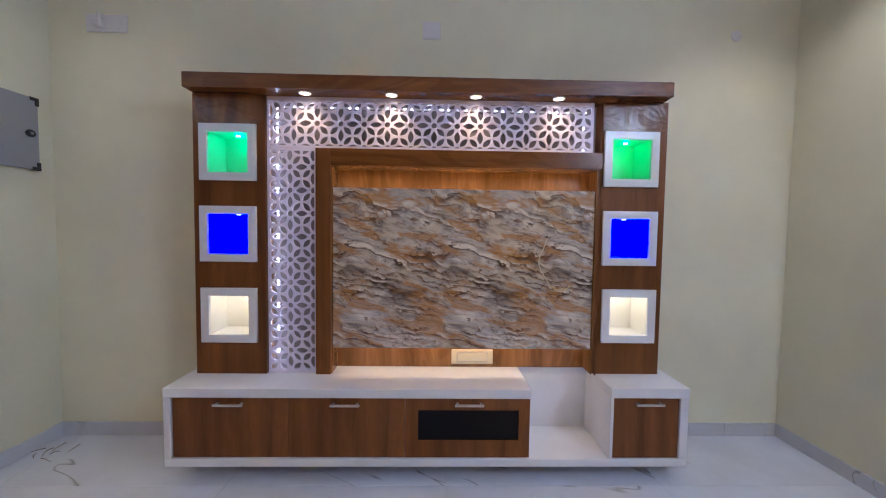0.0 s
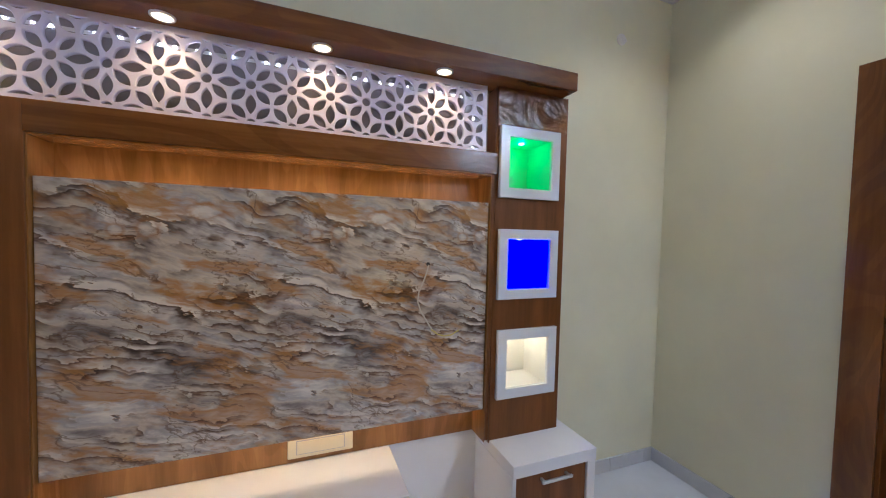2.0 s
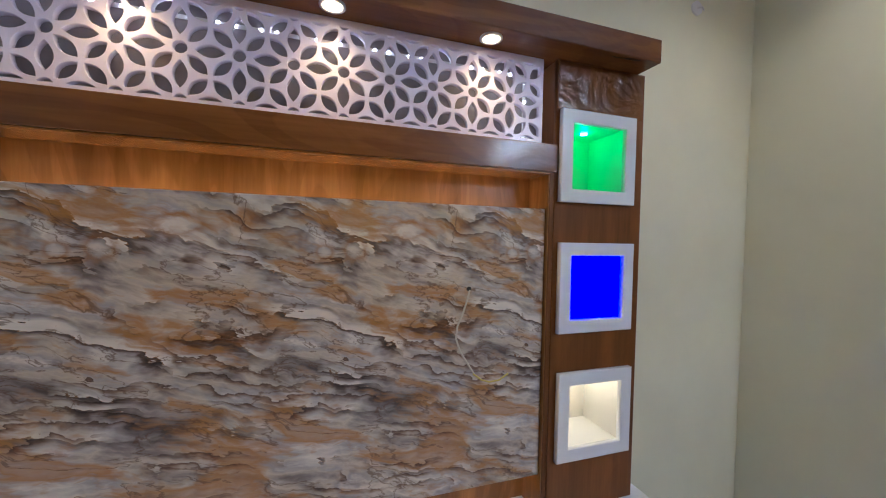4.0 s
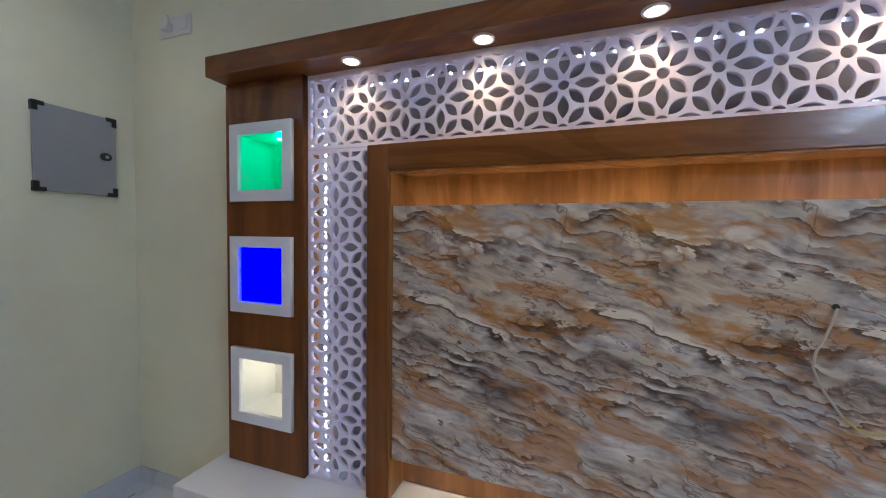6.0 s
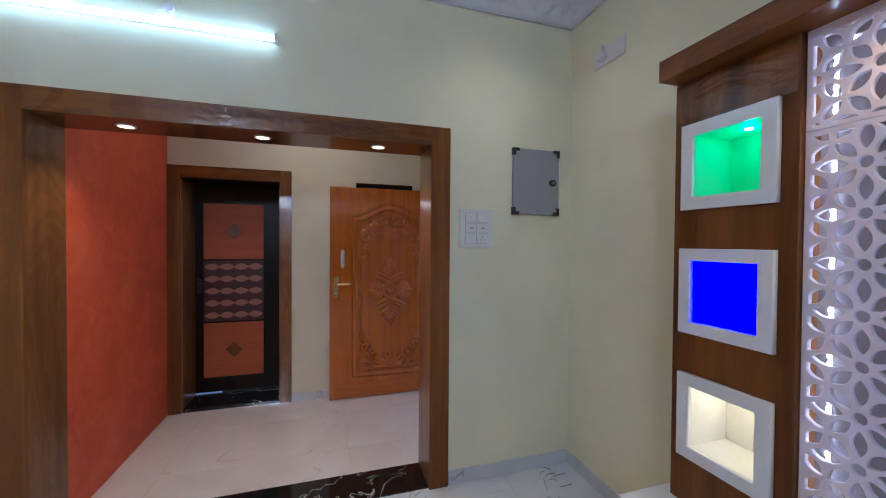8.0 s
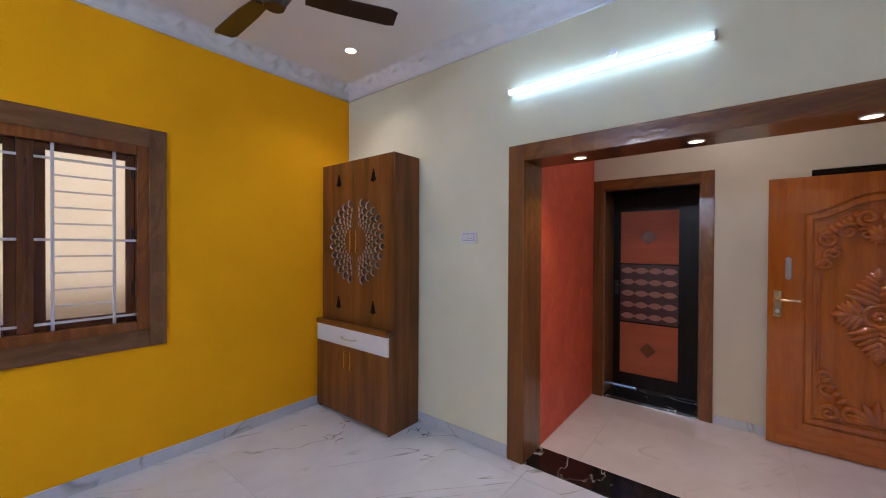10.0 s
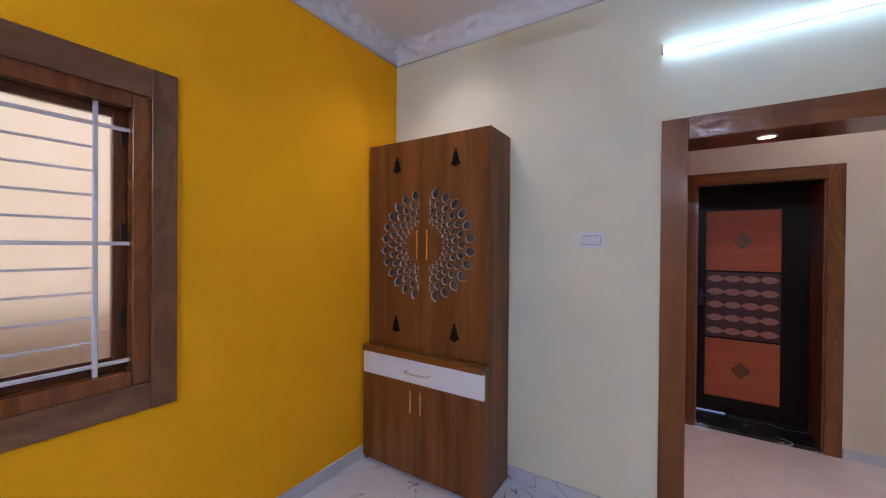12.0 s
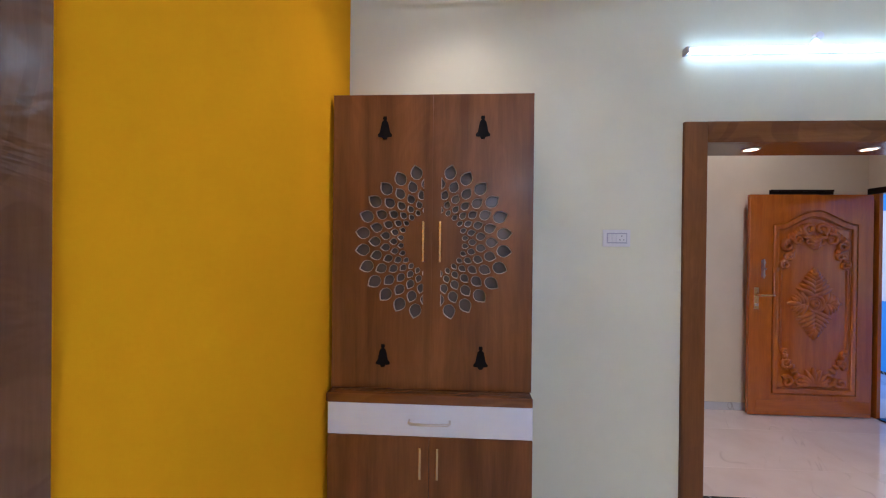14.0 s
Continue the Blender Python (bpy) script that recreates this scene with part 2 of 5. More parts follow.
def frosted(name):
    k = Mat(name, 0.38)
    k.b.inputs["Transmission Weight"].default_value = 1.0
    k.b.inputs["IOR"].default_value = 1.45
    v = k.coord()
    k.color(k.ramp(k.noise(v, 6, 5, 0.6, 0.8), [(0.3, (0.90, 0.87, 0.76)), (0.7, (0.98, 0.97, 0.92))]))
    k.bump(k.noise(v, 22, 4, 0.6), 0.4, 0.01)
    return k.m


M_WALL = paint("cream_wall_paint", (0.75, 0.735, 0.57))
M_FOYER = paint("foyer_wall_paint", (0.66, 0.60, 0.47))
M_YELLOW = paint("mustard_wall_paint", (0.95, 0.445, 0.0), rough=0.85, vary=0.03, spec=0.03)
M_RED = washed("coral_sponged_paint", (0.68, 0.105, 0.04), (0.75, 0.15, 0.065))
M_CEIL = paint("ceiling_paint", (0.78, 0.78, 0.80), vary=0.03)
M_PLASTER = paint("plaster_cornice_paint", (0.74, 0.75, 0.80), rough=0.4, vary=0.03)
M_TILE = marble_tile("white_marble_tile", (0.70, 0.725, 0.80), (0.28, 0.27, 0.28), (0.62, 0.64, 0.71))
M_TILE2 = marble_tile("cream_marble_tile", (0.76, 0.70, 0.68), (0.60, 0.54, 0.52), (0.69, 0.62, 0.59))
M_GROUT = plain("grout", (0.55, 0.55, 0.56), 0.8)
M_SKIRT = marble_tile("skirting_tile", (0.62, 0.64, 0.70), (0.30, 0.30, 0.31), (0.55, 0.57, 0.62))
M_GRANITE = granite("black_granite")
D, L = (0.130, 0.044, 0.010), (0.246, 0.092, 0.022)
M_WOOD = laminate("walnut_laminate", D, L, "z", 0.42, coat=0.03, swirled=0.15, spec=0.25)
M_WOODY = laminate("walnut_laminate_crosswise", D, L, "y")
M_FILMX = laminate("film_wrapped_walnut_lengthwise", D, L, "x", 0.26, film=0.07, coat=0.14, swirled=0.45, spec=0.3)
M_FILMY = laminate("film_wrapped_walnut_crosswise", D, L, "y", 0.16, film=0.12, swirled=0.6)
M_FILMZ = laminate("film_wrapped_walnut", D, L, "z", 0.20, film=0.07)
M_WINTRIM = laminate("window_trim_laminate", (0.165, 0.072, 0.026), (0.235, 0.108, 0.044), "z", 0.2, film=0.16)
M_WINTRIMX = laminate("window_trim_laminate_lengthwise", (0.165, 0.072, 0.026), (0.235, 0.108, 0.044), "x", 0.24, film=0.05)
# recess walnut in lighter amber: the strips' warm light put into the colour
M_WOOD_AMBERLIT = laminate("amberlit_walnut_laminate", (0.21, 0.092, 0.026), (0.37, 0.180, 0.056), "z")
M_JAMB = laminate("brown_jamb_laminate", (0.17, 0.066, 0.020), (0.27, 0.115, 0.038), "z", 0.3)
M_TEAK = laminate("varnished_teak", (0.40, 0.090, 0.001), (0.50, 0.130, 0.003), "z", 0.22, band=1.6, coat=1.0, swirled=0.12, gloss=0.05)
M_TEAKX = laminate("varnished_teak_lengthwise", (0.40, 0.090, 0.001), (0.50, 0.130, 0.003), "y", 0.22, band=1.6, coat=1.0, swirled=0.12, gloss=0.05)
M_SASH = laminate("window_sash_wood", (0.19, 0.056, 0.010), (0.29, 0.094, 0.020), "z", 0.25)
# darker copy of the sash wood: backlit shade put into its colour
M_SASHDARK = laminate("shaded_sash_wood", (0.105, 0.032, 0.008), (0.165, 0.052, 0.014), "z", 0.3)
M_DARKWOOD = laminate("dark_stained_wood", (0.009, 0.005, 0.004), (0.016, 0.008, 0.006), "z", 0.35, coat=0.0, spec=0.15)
M_ORANGE = laminate("coral_veneer", (0.42, 0.100, 0.042), (0.46, 0.118, 0.052), "y", 0.45, coat=0.0, swirled=0.06, spec=0.15)
M_PINK = plain("pale_pink_inlay", (0.34, 0.135, 0.092), 0.35)
M_WINE = plain("wine_inlay", (0.060, 0.014, 0.012), 0.3)
M_WHITE = plain("white_laminate", (0.78, 0.80, 0.85), 0.22)
M_JALI = plain("white_gloss_acrylic", (0.82, 0.76, 0.90), 0.26)
M_JBACK = plain("grey_gloss_backing", (0.30, 0.27, 0.28), 0.10)
M_NICHE = plain("niche_white", (0.80, 0.80, 0.78), 0.35)
# linings carry the green and blue lamp glow in their base colour
M_NICHE_GREENLIT = plain("niche_green_light_tint", (0.26, 0.76, 0.52), 0.35)
M_NICHE_BLUELIT = plain("niche_blue_light_tint", (0.02, 0.03, 0.80), 0.5)
M_STONE = stone_panel("onyx_look_sheet")
M_BLACKGLASS = plain("black_glass", (0.0015, 0.002, 0.004), 0.07)
M_BLACKGLASS.node_tree.nodes["Principled BSDF"].inputs["Specular IOR Level"].default_value = 0.2
M_STEEL = plain("brushed_steel", (0.62, 0.58, 0.55), 0.28, 1.0)
M_BRASS = plain("brass", (0.78, 0.55, 0.26), 0.25, 1.0)
M_PLATE = plain("white_plastic", (0.74, 0.73, 0.74), 0.3)
M_PLATE2 = plain("ivory_plastic", (0.78, 0.72, 0.56), 0.3)
M_GAP = plain("shadow_line_plastic", (0.44, 0.44, 0.50), 0.5)
M_GREY = plain("grey_powder_coat", (0.30, 0.31, 0.34), 0.4)
M_BLACK = plain("black_plastic", (0.012, 0.012, 0.014), 0.35)
# matt black for the shaded inside of the pierced bells
M_BELL_HOLE = paint("bell_hole_shade", (0.010, 0.009, 0.009), 0.7, 0.05, 0.04)
M_WRAP = laminate("crinkled_film_over_walnut", D, L, "z", 0.24, film=0.22, swirled=0.5, coat=0.15)
M_GRILL = plain("white_enamel", (0.72, 0.70, 0.72), 0.3)
M_GLASS = frosted("obscured_glass")
M_MDF = plain("routed_edge", (0.42, 0.33, 0.26), 0.5)
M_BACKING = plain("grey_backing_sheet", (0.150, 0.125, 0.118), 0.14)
M_FAN = plain("dark_brown_enamel", (0.030, 0.016, 0.011), 0.3)
M_DRY = plain("dry_twig", (0.16, 0.09, 0.05), 0.7)
M_WIRE = plain("cable_sheath", (0.52, 0.46, 0.36), 0.5)
M_WIREY = plain("yellow_cable_sheath", (0.55, 0.42, 0.08), 0.5)
M_BLUE = paint("blue_wall_paint", (0.06, 0.34, 0.78))
M_OUTWHITE = paint("white_outer_paint", (0.80, 0.80, 0.78))
M_OUTTAN = paint("tan_outer_plaster", (0.46, 0.405, 0.285), vary=0.10)
M_CONC = paint("outdoor_paving", (0.45, 0.44, 0.42), rough=0.8, vary=0.15)
M_LAMP = glow("warm_lamp_lens", (1.0, 0.78, 0.46), 3.4)
M_TUBE = glow("tube_diffuser", COOL, TUBE_GLOW)
M_FILL_EAST = glow("east_fill_diffuser", (0.80, 0.92, 1.0), FILL_GLOW_EAST)
M_STRIP = glow("warm_led_strip", (1.0, 0.68, 0.32), STRIP_GLOW)
M_CHIP = glow("cool_led_chip", (0.85, 0.92, 1.0), 11.0)

# ---- building helpers ----


def box(x0, x1, y0, y1, z0, z1, b=0.0015):
    bm = bmesh.new()
    bmesh.ops.create_cube(bm, size=1)
    bmesh.ops.scale(bm, vec=(x1 - x0, y1 - y0, z1 - z0), verts=bm.verts)
    bmesh.ops.translate(bm, vec=((x0 + x1) / 2, (y0 + y1) / 2, (z0 + z1) / 2), verts=bm.verts)
    if b:
        b = min(b, 0.3 * min(x1 - x0, y1 - y0, z1 - z0))
        bmesh.ops.bevel(bm, geom=bm.edges[:], offset=b, segments=1, affect="EDGES")
    return bm


def cyl(p, q, r, n=16, r2=None):
    p, q = Vector(p), Vector(q)
    bm = bmesh.new()
    bmesh.ops.create_cone(bm, cap_ends=True, segments=n, radius1=r, radius2=r if r2 is None else r2, depth=(q - p).length)
    m = Matrix.Translation((p + q) / 2) @ (q - p).to_track_quat("Z", "Y").to_matrix().to_4x4()
    bmesh.ops.transform(bm, matrix=m, verts=bm.verts)
    return bm


def join(*bms):
    out = bms[0]
    for bm in bms[1:]:
        me = bpy.data.meshes.new("tmp")
        bm.to_mesh(me)
        bm.free()
        out.from_mesh(me)
        bpy.data.meshes.remove(me)
    return out


ORIGIN = {}


def thing(name, at, label, category, group="", kind=""):
    ob = new(name)
    ob.empty_display_size = 0.1
    ob.location = at
    ORIGIN[ob.name] = Vector(at)
    return tagged(ob, label, category, group, kind)


def part(name, bm, material, parent, label="", smooth=False):
    """Links a bmesh or mesh, given in the world's coordinates, as one mesh under a thing or a part."""
    o = ORIGIN[parent.name]
    if isinstance(bm, bmesh.types.BMesh):
        me = bpy.data.meshes.new(name)
        bm.to_mesh(me)
        bm.free()
    else:
        me = bm
    me.transform(Matrix.Translation(-o))
    if not me.materials:
        me.materials.append(material)
    if smooth:
        for p in me.polygons:
            p.use_smooth = True
    ob = new(name, me)
    ob.parent = parent
    ORIGIN[ob.name] = o
    return tagged(ob, label)


def structure(name, bm, material, label, category):
    me = bpy.data.meshes.new(name)
    bm.to_mesh(me)
    bm.free()
    me.materials.append(material)
    ob = new(name, me)
    ORIGIN[ob.name] = Vector((0, 0, 0))
    return tagged(ob, label, category, kind="structure")


def plate(outer, holes, thick, m, bevel=0.0):
    """A flat board with cut-outs: loops in its own plane, thickness along its normal, laid into the world by m."""
    cu = bpy.data.curves.new("plate", "CURVE")
    cu.dimensions, cu.fill_mode = "2D", "BOTH"
    cu.extrude, cu.bevel_depth, cu.bevel_resolution = thick / 2 - bevel, bevel, 0
    for loop in [outer] + holes:
        sp = cu.splines.new("POLY")
        sp.points.add(len(loop) - 1)
        for p, (u, v) in zip(sp.points, loop):
            p.co = (u, v, 0, 1)
        sp.use_cyclic_u = True
    ob = bpy.data.objects.new("plate", cu)
    scene.collection.objects.link(ob)
    dg = bpy.context.evaluated_depsgraph_get()
    me = bpy.data.meshes.new_from_object(ob.evaluated_get(dg))
    bpy.data.objects.remove(ob)
    bpy.data.curves.remove(cu)
    me.materials.clear()
    me.transform(m)
    bm = bmesh.new()
    bm.from_mesh(me)
    bmesh.ops.remove_doubles(bm, verts=bm.verts, dist=1e-5)
    bm.to_mesh(me)
    bm.free()
    return me


def tube_path(paths, m, res=2):
    """Round rods along paths of (x, y, z, radius) as one mesh."""
    cu = bpy.data.curves.new("rod", "CURVE")
    cu.dimensions = "3D"
    cu.bevel_depth, cu.bevel_resolution, cu.use_fill_caps = 1.0, res, True
    for path in paths:
        sp = cu.splines.new("POLY")
        sp.points.add(len(path) - 1)
        for p, (x, y, z, r) in zip(sp.points, path):
            p.co, p.radius = (x, y, z, 1), r
    ob = bpy.data.objects.new("rod", cu)
    scene.collection.objects.link(ob)
    dg = bpy.context.evaluated_depsgraph_get()
    me = bpy.data.meshes.new_from_object(ob.evaluated_get(dg))
    bpy.data.objects.remove(ob)
    bpy.data.curves.remove(cu)
    me.materials.clear()
    me.transform(m)
    for p in me.polygons:
        p.use_smooth = True
    return me


def facing_south(y):
    return Matrix(((1, 0, 0, 0), (0, 0, -1, y), (0, 1, 0, 0), (0, 0, 0, 1)))


def facing_east(x):
    return Matrix(((0, 0, 1, x), (1, 0, 0, 0), (0, 1, 0, 0), (0, 0, 0, 1)))


def rect(u0, u1, v0, v1):
    return [(u0, v0), (u1, v0), (u1, v1), (u0, v1)]


def clip(poly, u0, u1, v0, v1):
    """A convex polygon cut to a rectangle."""
    for axis, lim, sign in ((0, u0, 1), (0, u1, -1), (1, v0, 1), (1, v1, -1)):
        out = []
        for a, b in zip(poly, poly[1:] + poly[:1]):
            da, db = sign * (a[axis] - lim), sign * (b[axis] - lim)
            if da >= 0:
                out.append(a)
            if da * db < 0:
                k = da / (da - db)
                out.append((a[0] + k * (b[0] - a[0]), a[1] + k * (b[1] - a[1])))
        poly = out
        if len(poly) < 3:
            return []
    return poly


def area(poly):
    return abs(sum(a[0] * b[1] - b[0] * a[1] for a, b in zip(poly, poly[1:] + poly[:1]))) / 2


def lens(cu, cv, length, width, angle, n=7):
    """A pointed leaf shape."""
    pts = []
    for s in (1, -1):
        for i in range(n):
            t = -1 + 2 * i / n
            x, y = t * length / 2 * s, s * width / 2 * (1 - t * t)
            pts.append((cu + x * math.cos(angle) - y * math.sin(angle), cv + x * math.sin(angle) + y * math.cos(angle)))
    return pts


def disc(cu, cv, r, n=12):
    return [(cu + r * math.cos(2 * math.pi * i / n), cv + r * math.sin(2 * math.pi * i / n)) for i in range(n)]


# ---- walls, floor, ceiling ----
def build_shell():
    t = 0.23
    structure("wall_north", box(WW - 0.27, WE + t, WN, WN + t, 0, CEIL + 0.1, 0), M_WALL, "cream painted plaster wall behind the television unit", "wall")
    # east wall with a doorway
    structure("wall_east", join(box(WE, WE + t, 1.48, WN, 0, CEIL, 0), box(WE, WE + t, WS - t, 0.60, 0, CEIL, 0), box(WE, WE + t, 0.60, 1.48, 2.14, CEIL, 0)), M_WALL,
              "cream painted plaster wall with a wooden doorway", "wall")
    # south wall with a window
    wx0, wx1, wz0, wz1 = -0.60, 0.56, 0.94, 2.22
    structure("wall_south", join(box(WW - 0.27, wx0, WS - t, WS, 0, CEIL, 0), box(wx1, WE, WS - t, WS, 0, CEIL, 0),
                                 box(wx0, wx1, WS - t, WS, 0, wz0, 0), box(wx0, wx1, WS - t, WS, wz1, CEIL, 0)), M_YELLOW,
              "mustard yellow painted wall with a barred window", "wall")
    # west wall with the wide opening
    structure("wall_west", join(box(WW - 0.25, WW, WS, -0.47, 0, CEIL, 0), box(WW - 0.25, WW, 1.51, WN, 0, CEIL, 0), box(WW - 0.25, WW, -0.47, 1.51, 2.155, CEIL, 0)), M_WALL,
              "cream painted wall with a wide opening to the foyer", "wall")
    structure("wall_foyer_south", box(FW - t, WW - 0.25, FS - 0.15, FS, 0, CEIL, 0), M_RED, "coral red sponge-painted foyer wall", "wall")
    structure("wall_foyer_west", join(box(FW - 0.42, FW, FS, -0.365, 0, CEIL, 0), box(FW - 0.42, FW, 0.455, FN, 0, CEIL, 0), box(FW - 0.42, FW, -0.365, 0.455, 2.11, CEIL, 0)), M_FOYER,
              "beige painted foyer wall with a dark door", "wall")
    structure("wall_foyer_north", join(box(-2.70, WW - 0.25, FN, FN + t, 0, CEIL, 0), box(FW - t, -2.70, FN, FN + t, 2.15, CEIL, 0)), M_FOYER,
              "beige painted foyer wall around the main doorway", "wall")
    structure("ceiling", box(FW - 0.42, WE + t, WS - t, WN + t, CEIL, CEIL + 0.12, 0), M_CEIL, "smooth white painted ceiling", "ceiling")


build_shell()


def cornice(name, p, q, inward, label):
    """Plaster cove with scrolling leaf relief along the ceiling from p to q."""
    p, q, n = Vector(p), Vector(q), Vector(inward)
    length = (q - p).length
    run = (q - p).normalized()
    cols, rows = int(length / 0.018), 13
    h, w = 0.125, 0.125
    bm = bmesh.new()
    grid = []
    for i in range(cols + 1):
        s = length * i / cols
        line = []
        for j in range(rows):
            v = j / (rows - 1)
            ang = v * math.pi / 2
            out, down = w * (1 - math.cos(ang) * 0.93), h * (1 - math.sin(ang))
            relief = 0.0
            if 0.08 < v < 0.92:
                edge = math.sin((v - 0.08) / 0.84 * math.pi)
                stem = v - 0.5 - 0.22 * math.sin(s * 2 * math.pi / 0.34)
                leaf = math.sin(s * 2 * math.pi / 0.115 + 7 * stem) * math.cos(stem * 9)
                relief = edge * (0.024 * math.exp(-(stem / 0.10) ** 2) + 0.015 * leaf)
            elif v <= 0.08:
                relief = 0.006
            pos = p + run * s + n * (out + relief * 0.7) + Vector((0, 0, CEIL - down - relief * 0.7))
            line.append(bm.verts.new(pos))
        grid.append(line)
    for a, b in zip(grid, grid[1:]):
        for j in range(rows - 1):
            bm.faces.new((a[j], b[j], b[j + 1], a[j + 1]))
    bmesh.ops.recalc_face_normals(bm, faces=bm.faces)
    lip = box(0, length, 0, 0.022, CEIL - h - 0.012, CEIL - h + 0.002, 0.002)
    turn = Matrix.Identity(4)
    for r in range(3):
        turn[r][0], turn[r][1] = run[r], n[r]
        turn[r][3] = p[r]
    bmesh.ops.transform(lip, matrix=turn, verts=lip.verts)
    bmesh.ops.recalc_face_normals(lip, faces=lip.faces)
    ob = structure(name, join(bm, lip), M_PLASTER, label, "cornice")
    for f in ob.data.polygons:
        f.use_smooth = True


_cl = "white plaster cornice with scrolling leaf relief"
cornice("trim_cornice_north", (WW, WN, 0), (WE, WN, 0), (0, -1, 0), _cl)
cornice("trim_cornice_south", (WW, WS, 0), (WE, WS, 0), (0, 1, 0), _cl)
cornice("trim_cornice_west", (WW, WS, 0), (WW, WN, 0), (1, 0, 0), _cl)
cornice("trim_cornice_east", (WE, WS, 0), (WE, WN, 0), (-1, 0, 0), _cl)


def skirting(name, p, q, inward, h=0.088):
    """Tile skirting in lengths with thin joints."""
    p, q, n = Vector(p), Vector(q), Vector(inward)
    run, length = (q - p).normalized(), (q - p).length
    bms, s = [], 0.0
    while s < length - 0.01:
        e = min(s + 1.2, length)
        a, b = p + run * (s + 0.001), p + run * (e - 0.001) + n * 0.012
        bms.append(box(min(a.x, b.x), max(a.x, b.x), min(a.y, b.y), max(a.y, b.y), 0.0, h, 0.0015))
        s = e
    structure(name, join(*bms), M_SKIRT, "grey-white marble tile skirting along the wall", "baseboard")


skirting("baseboard_north", (WW, WN, 0), (WE, WN, 0), (0, -1, 0))
skirting("baseboard_south", (WW, WS, 0), (WE, WS, 0), (0, 1, 0))
skirting("baseboard_west_a", (WW, WS, 0), (WW, -0.585, 0), (1, 0, 0))
skirting("baseboard_west_b", (WW, 1.625, 0), (WW, WN, 0), (1, 0, 0))
skirting("baseboard_east_a", (WE, 1.605, 0), (WE, WN, 0), (-1, 0, 0))
skirting("baseboard_east_b", (WE, WS, 0), (WE, 0.475, 0), (-1, 0, 0))
skirting("baseboard_foyer", (FW, 0.56, 0), (FW, FN, 0), (1, 0, 0), 0.075)


# ---- wide opening: walnut casing, granite sill, three lamps ----
def lamp_fitting(name, x, y, z, r, label, group, lens_mat=None):
    t = thing(name, (x, y, z), label, "downlight", group)
    ring = bmesh.new()
    n = 24
    prof = [(r * 0.78, 0.0), (r * 0.80, -0.006), (r, -0.004), (r, 0.0)]
    loops = [[ring.verts.new((x + a * math.cos(2 * math.pi * i / n), y + a * math.sin(2 * math.pi * i / n), z + h)) for i in range(n)] for a, h in prof]
    for la, lb in zip(loops, loops[1:]):
        for i in range(n):
            ring.faces.new((la[i], la[(i + 1) % n], lb[(i + 1) % n], lb[i]))
    bmesh.ops.recalc_face_normals(ring, faces=ring.faces)
    part("rim", ring, M_PLATE, t, "white rim ring", smooth=True)
    part("lens", cyl((x, y, z - 0.0015), (x, y, z - 0.004), r * 0.78, 24), lens_mat or M_LAMP, t, "glowing warm lens")
    return t


def build_opening():
    xo, xi = WW + 0.022, WW - 0.275
    y0, y1, zt = -0.455, 1.497, 2.14
    t = thing("trim_opening_casing", (WW, 0.52, 0), "walnut laminate casing around the wide opening", "door casing", kind="structure")
    c = 0.122
    part("casing_side", box(WW - 0.002, xo, y0 - c, y0, 0, zt + 0.115), M_WOOD, t)
    part("casing_side", box(WW - 0.002, xo, y1, y1 + c, 0, zt + 0.115), M_WOOD, t)
    part("casing_head", box(WW - 0.002, xo + 0.0015, y0, y1, zt, zt + 0.115), M_FILMY, t)
    part("jamb_lining", box(xi, WW - 0.003, y0 - 0.014, y0, 0, zt), M_JAMB, t)
    part("jamb_lining", box(xi, WW - 0.003, y1, y1 + 0.012, 0, zt), M_JAMB, t)
    part("head_lining", box(xi, WW - 0.003, y0 - 0.014, y1 + 0.012, zt, zt + 0.014), M_WOODY, t)
    structure("trim_opening_sill", box(xi, WW - 0.001, y0, y1, -0.02, 0.006, 0.002), M_GRANITE, "polished black granite sill with white veins", "door sill")
    for y in (-0.12, 0.53, 1.19):
        lamp_fitting("recessed_light", -2.385, y, zt, 0.044, "round white recessed lamp glowing warm in a walnut soffit", "lamps over the opening")
        spot_lamp(-2.385, y, zt - 0.012, ARCH_SPOT_W, AMBER, 130, 0.8)


build_opening()


# ---- main entrance ----
def carve(points, m):
    return tube_path([[(x, y, z + 0.006, q * 1.75) for x, y, z, q in p] for p in points], m, 2)


def scroll(cu, cv, size, start, turns, hand, r0, steps=26):
    """A volute that winds inwards."""
    path = []
    for i in range(steps + 1):
        k = i / steps
        a = start + hand * turns * 2 * math.pi * k
        rad = size * (1 - 0.80 * k)
        path.append((cu + rad * math.cos(a), cv + rad * math.sin(a), 0.002, r0 * (1 - 0.45 * k)))
    return path


def leaf_rib(cu, cv, angle, length, r0, bend=0.0, steps=8):
    path = []
    for i in range(steps + 1):
        k = i / steps
        a = angle + bend * k
        path.append((cu + length * k * math.cos(a), cv + length * k * math.sin(a), 0.001, r0 * (0.35 + 1.3 * math.sin(math.pi * min(1, 0.15 + 0.85 * k)))))
    return path


def arch(y0, y1, z0, zs, rise, n=18):
    """A panel outline with an ogee-shouldered arched head."""
    top = []
    for i in range(n + 1):
        k = i / n
        top.append((y1 + (y0 - y1) * k, zs + rise * (0.5 - 0.5 * math.cos(2 * math.pi * k))))
    return [(y0, z0), (y1, z0)] + top


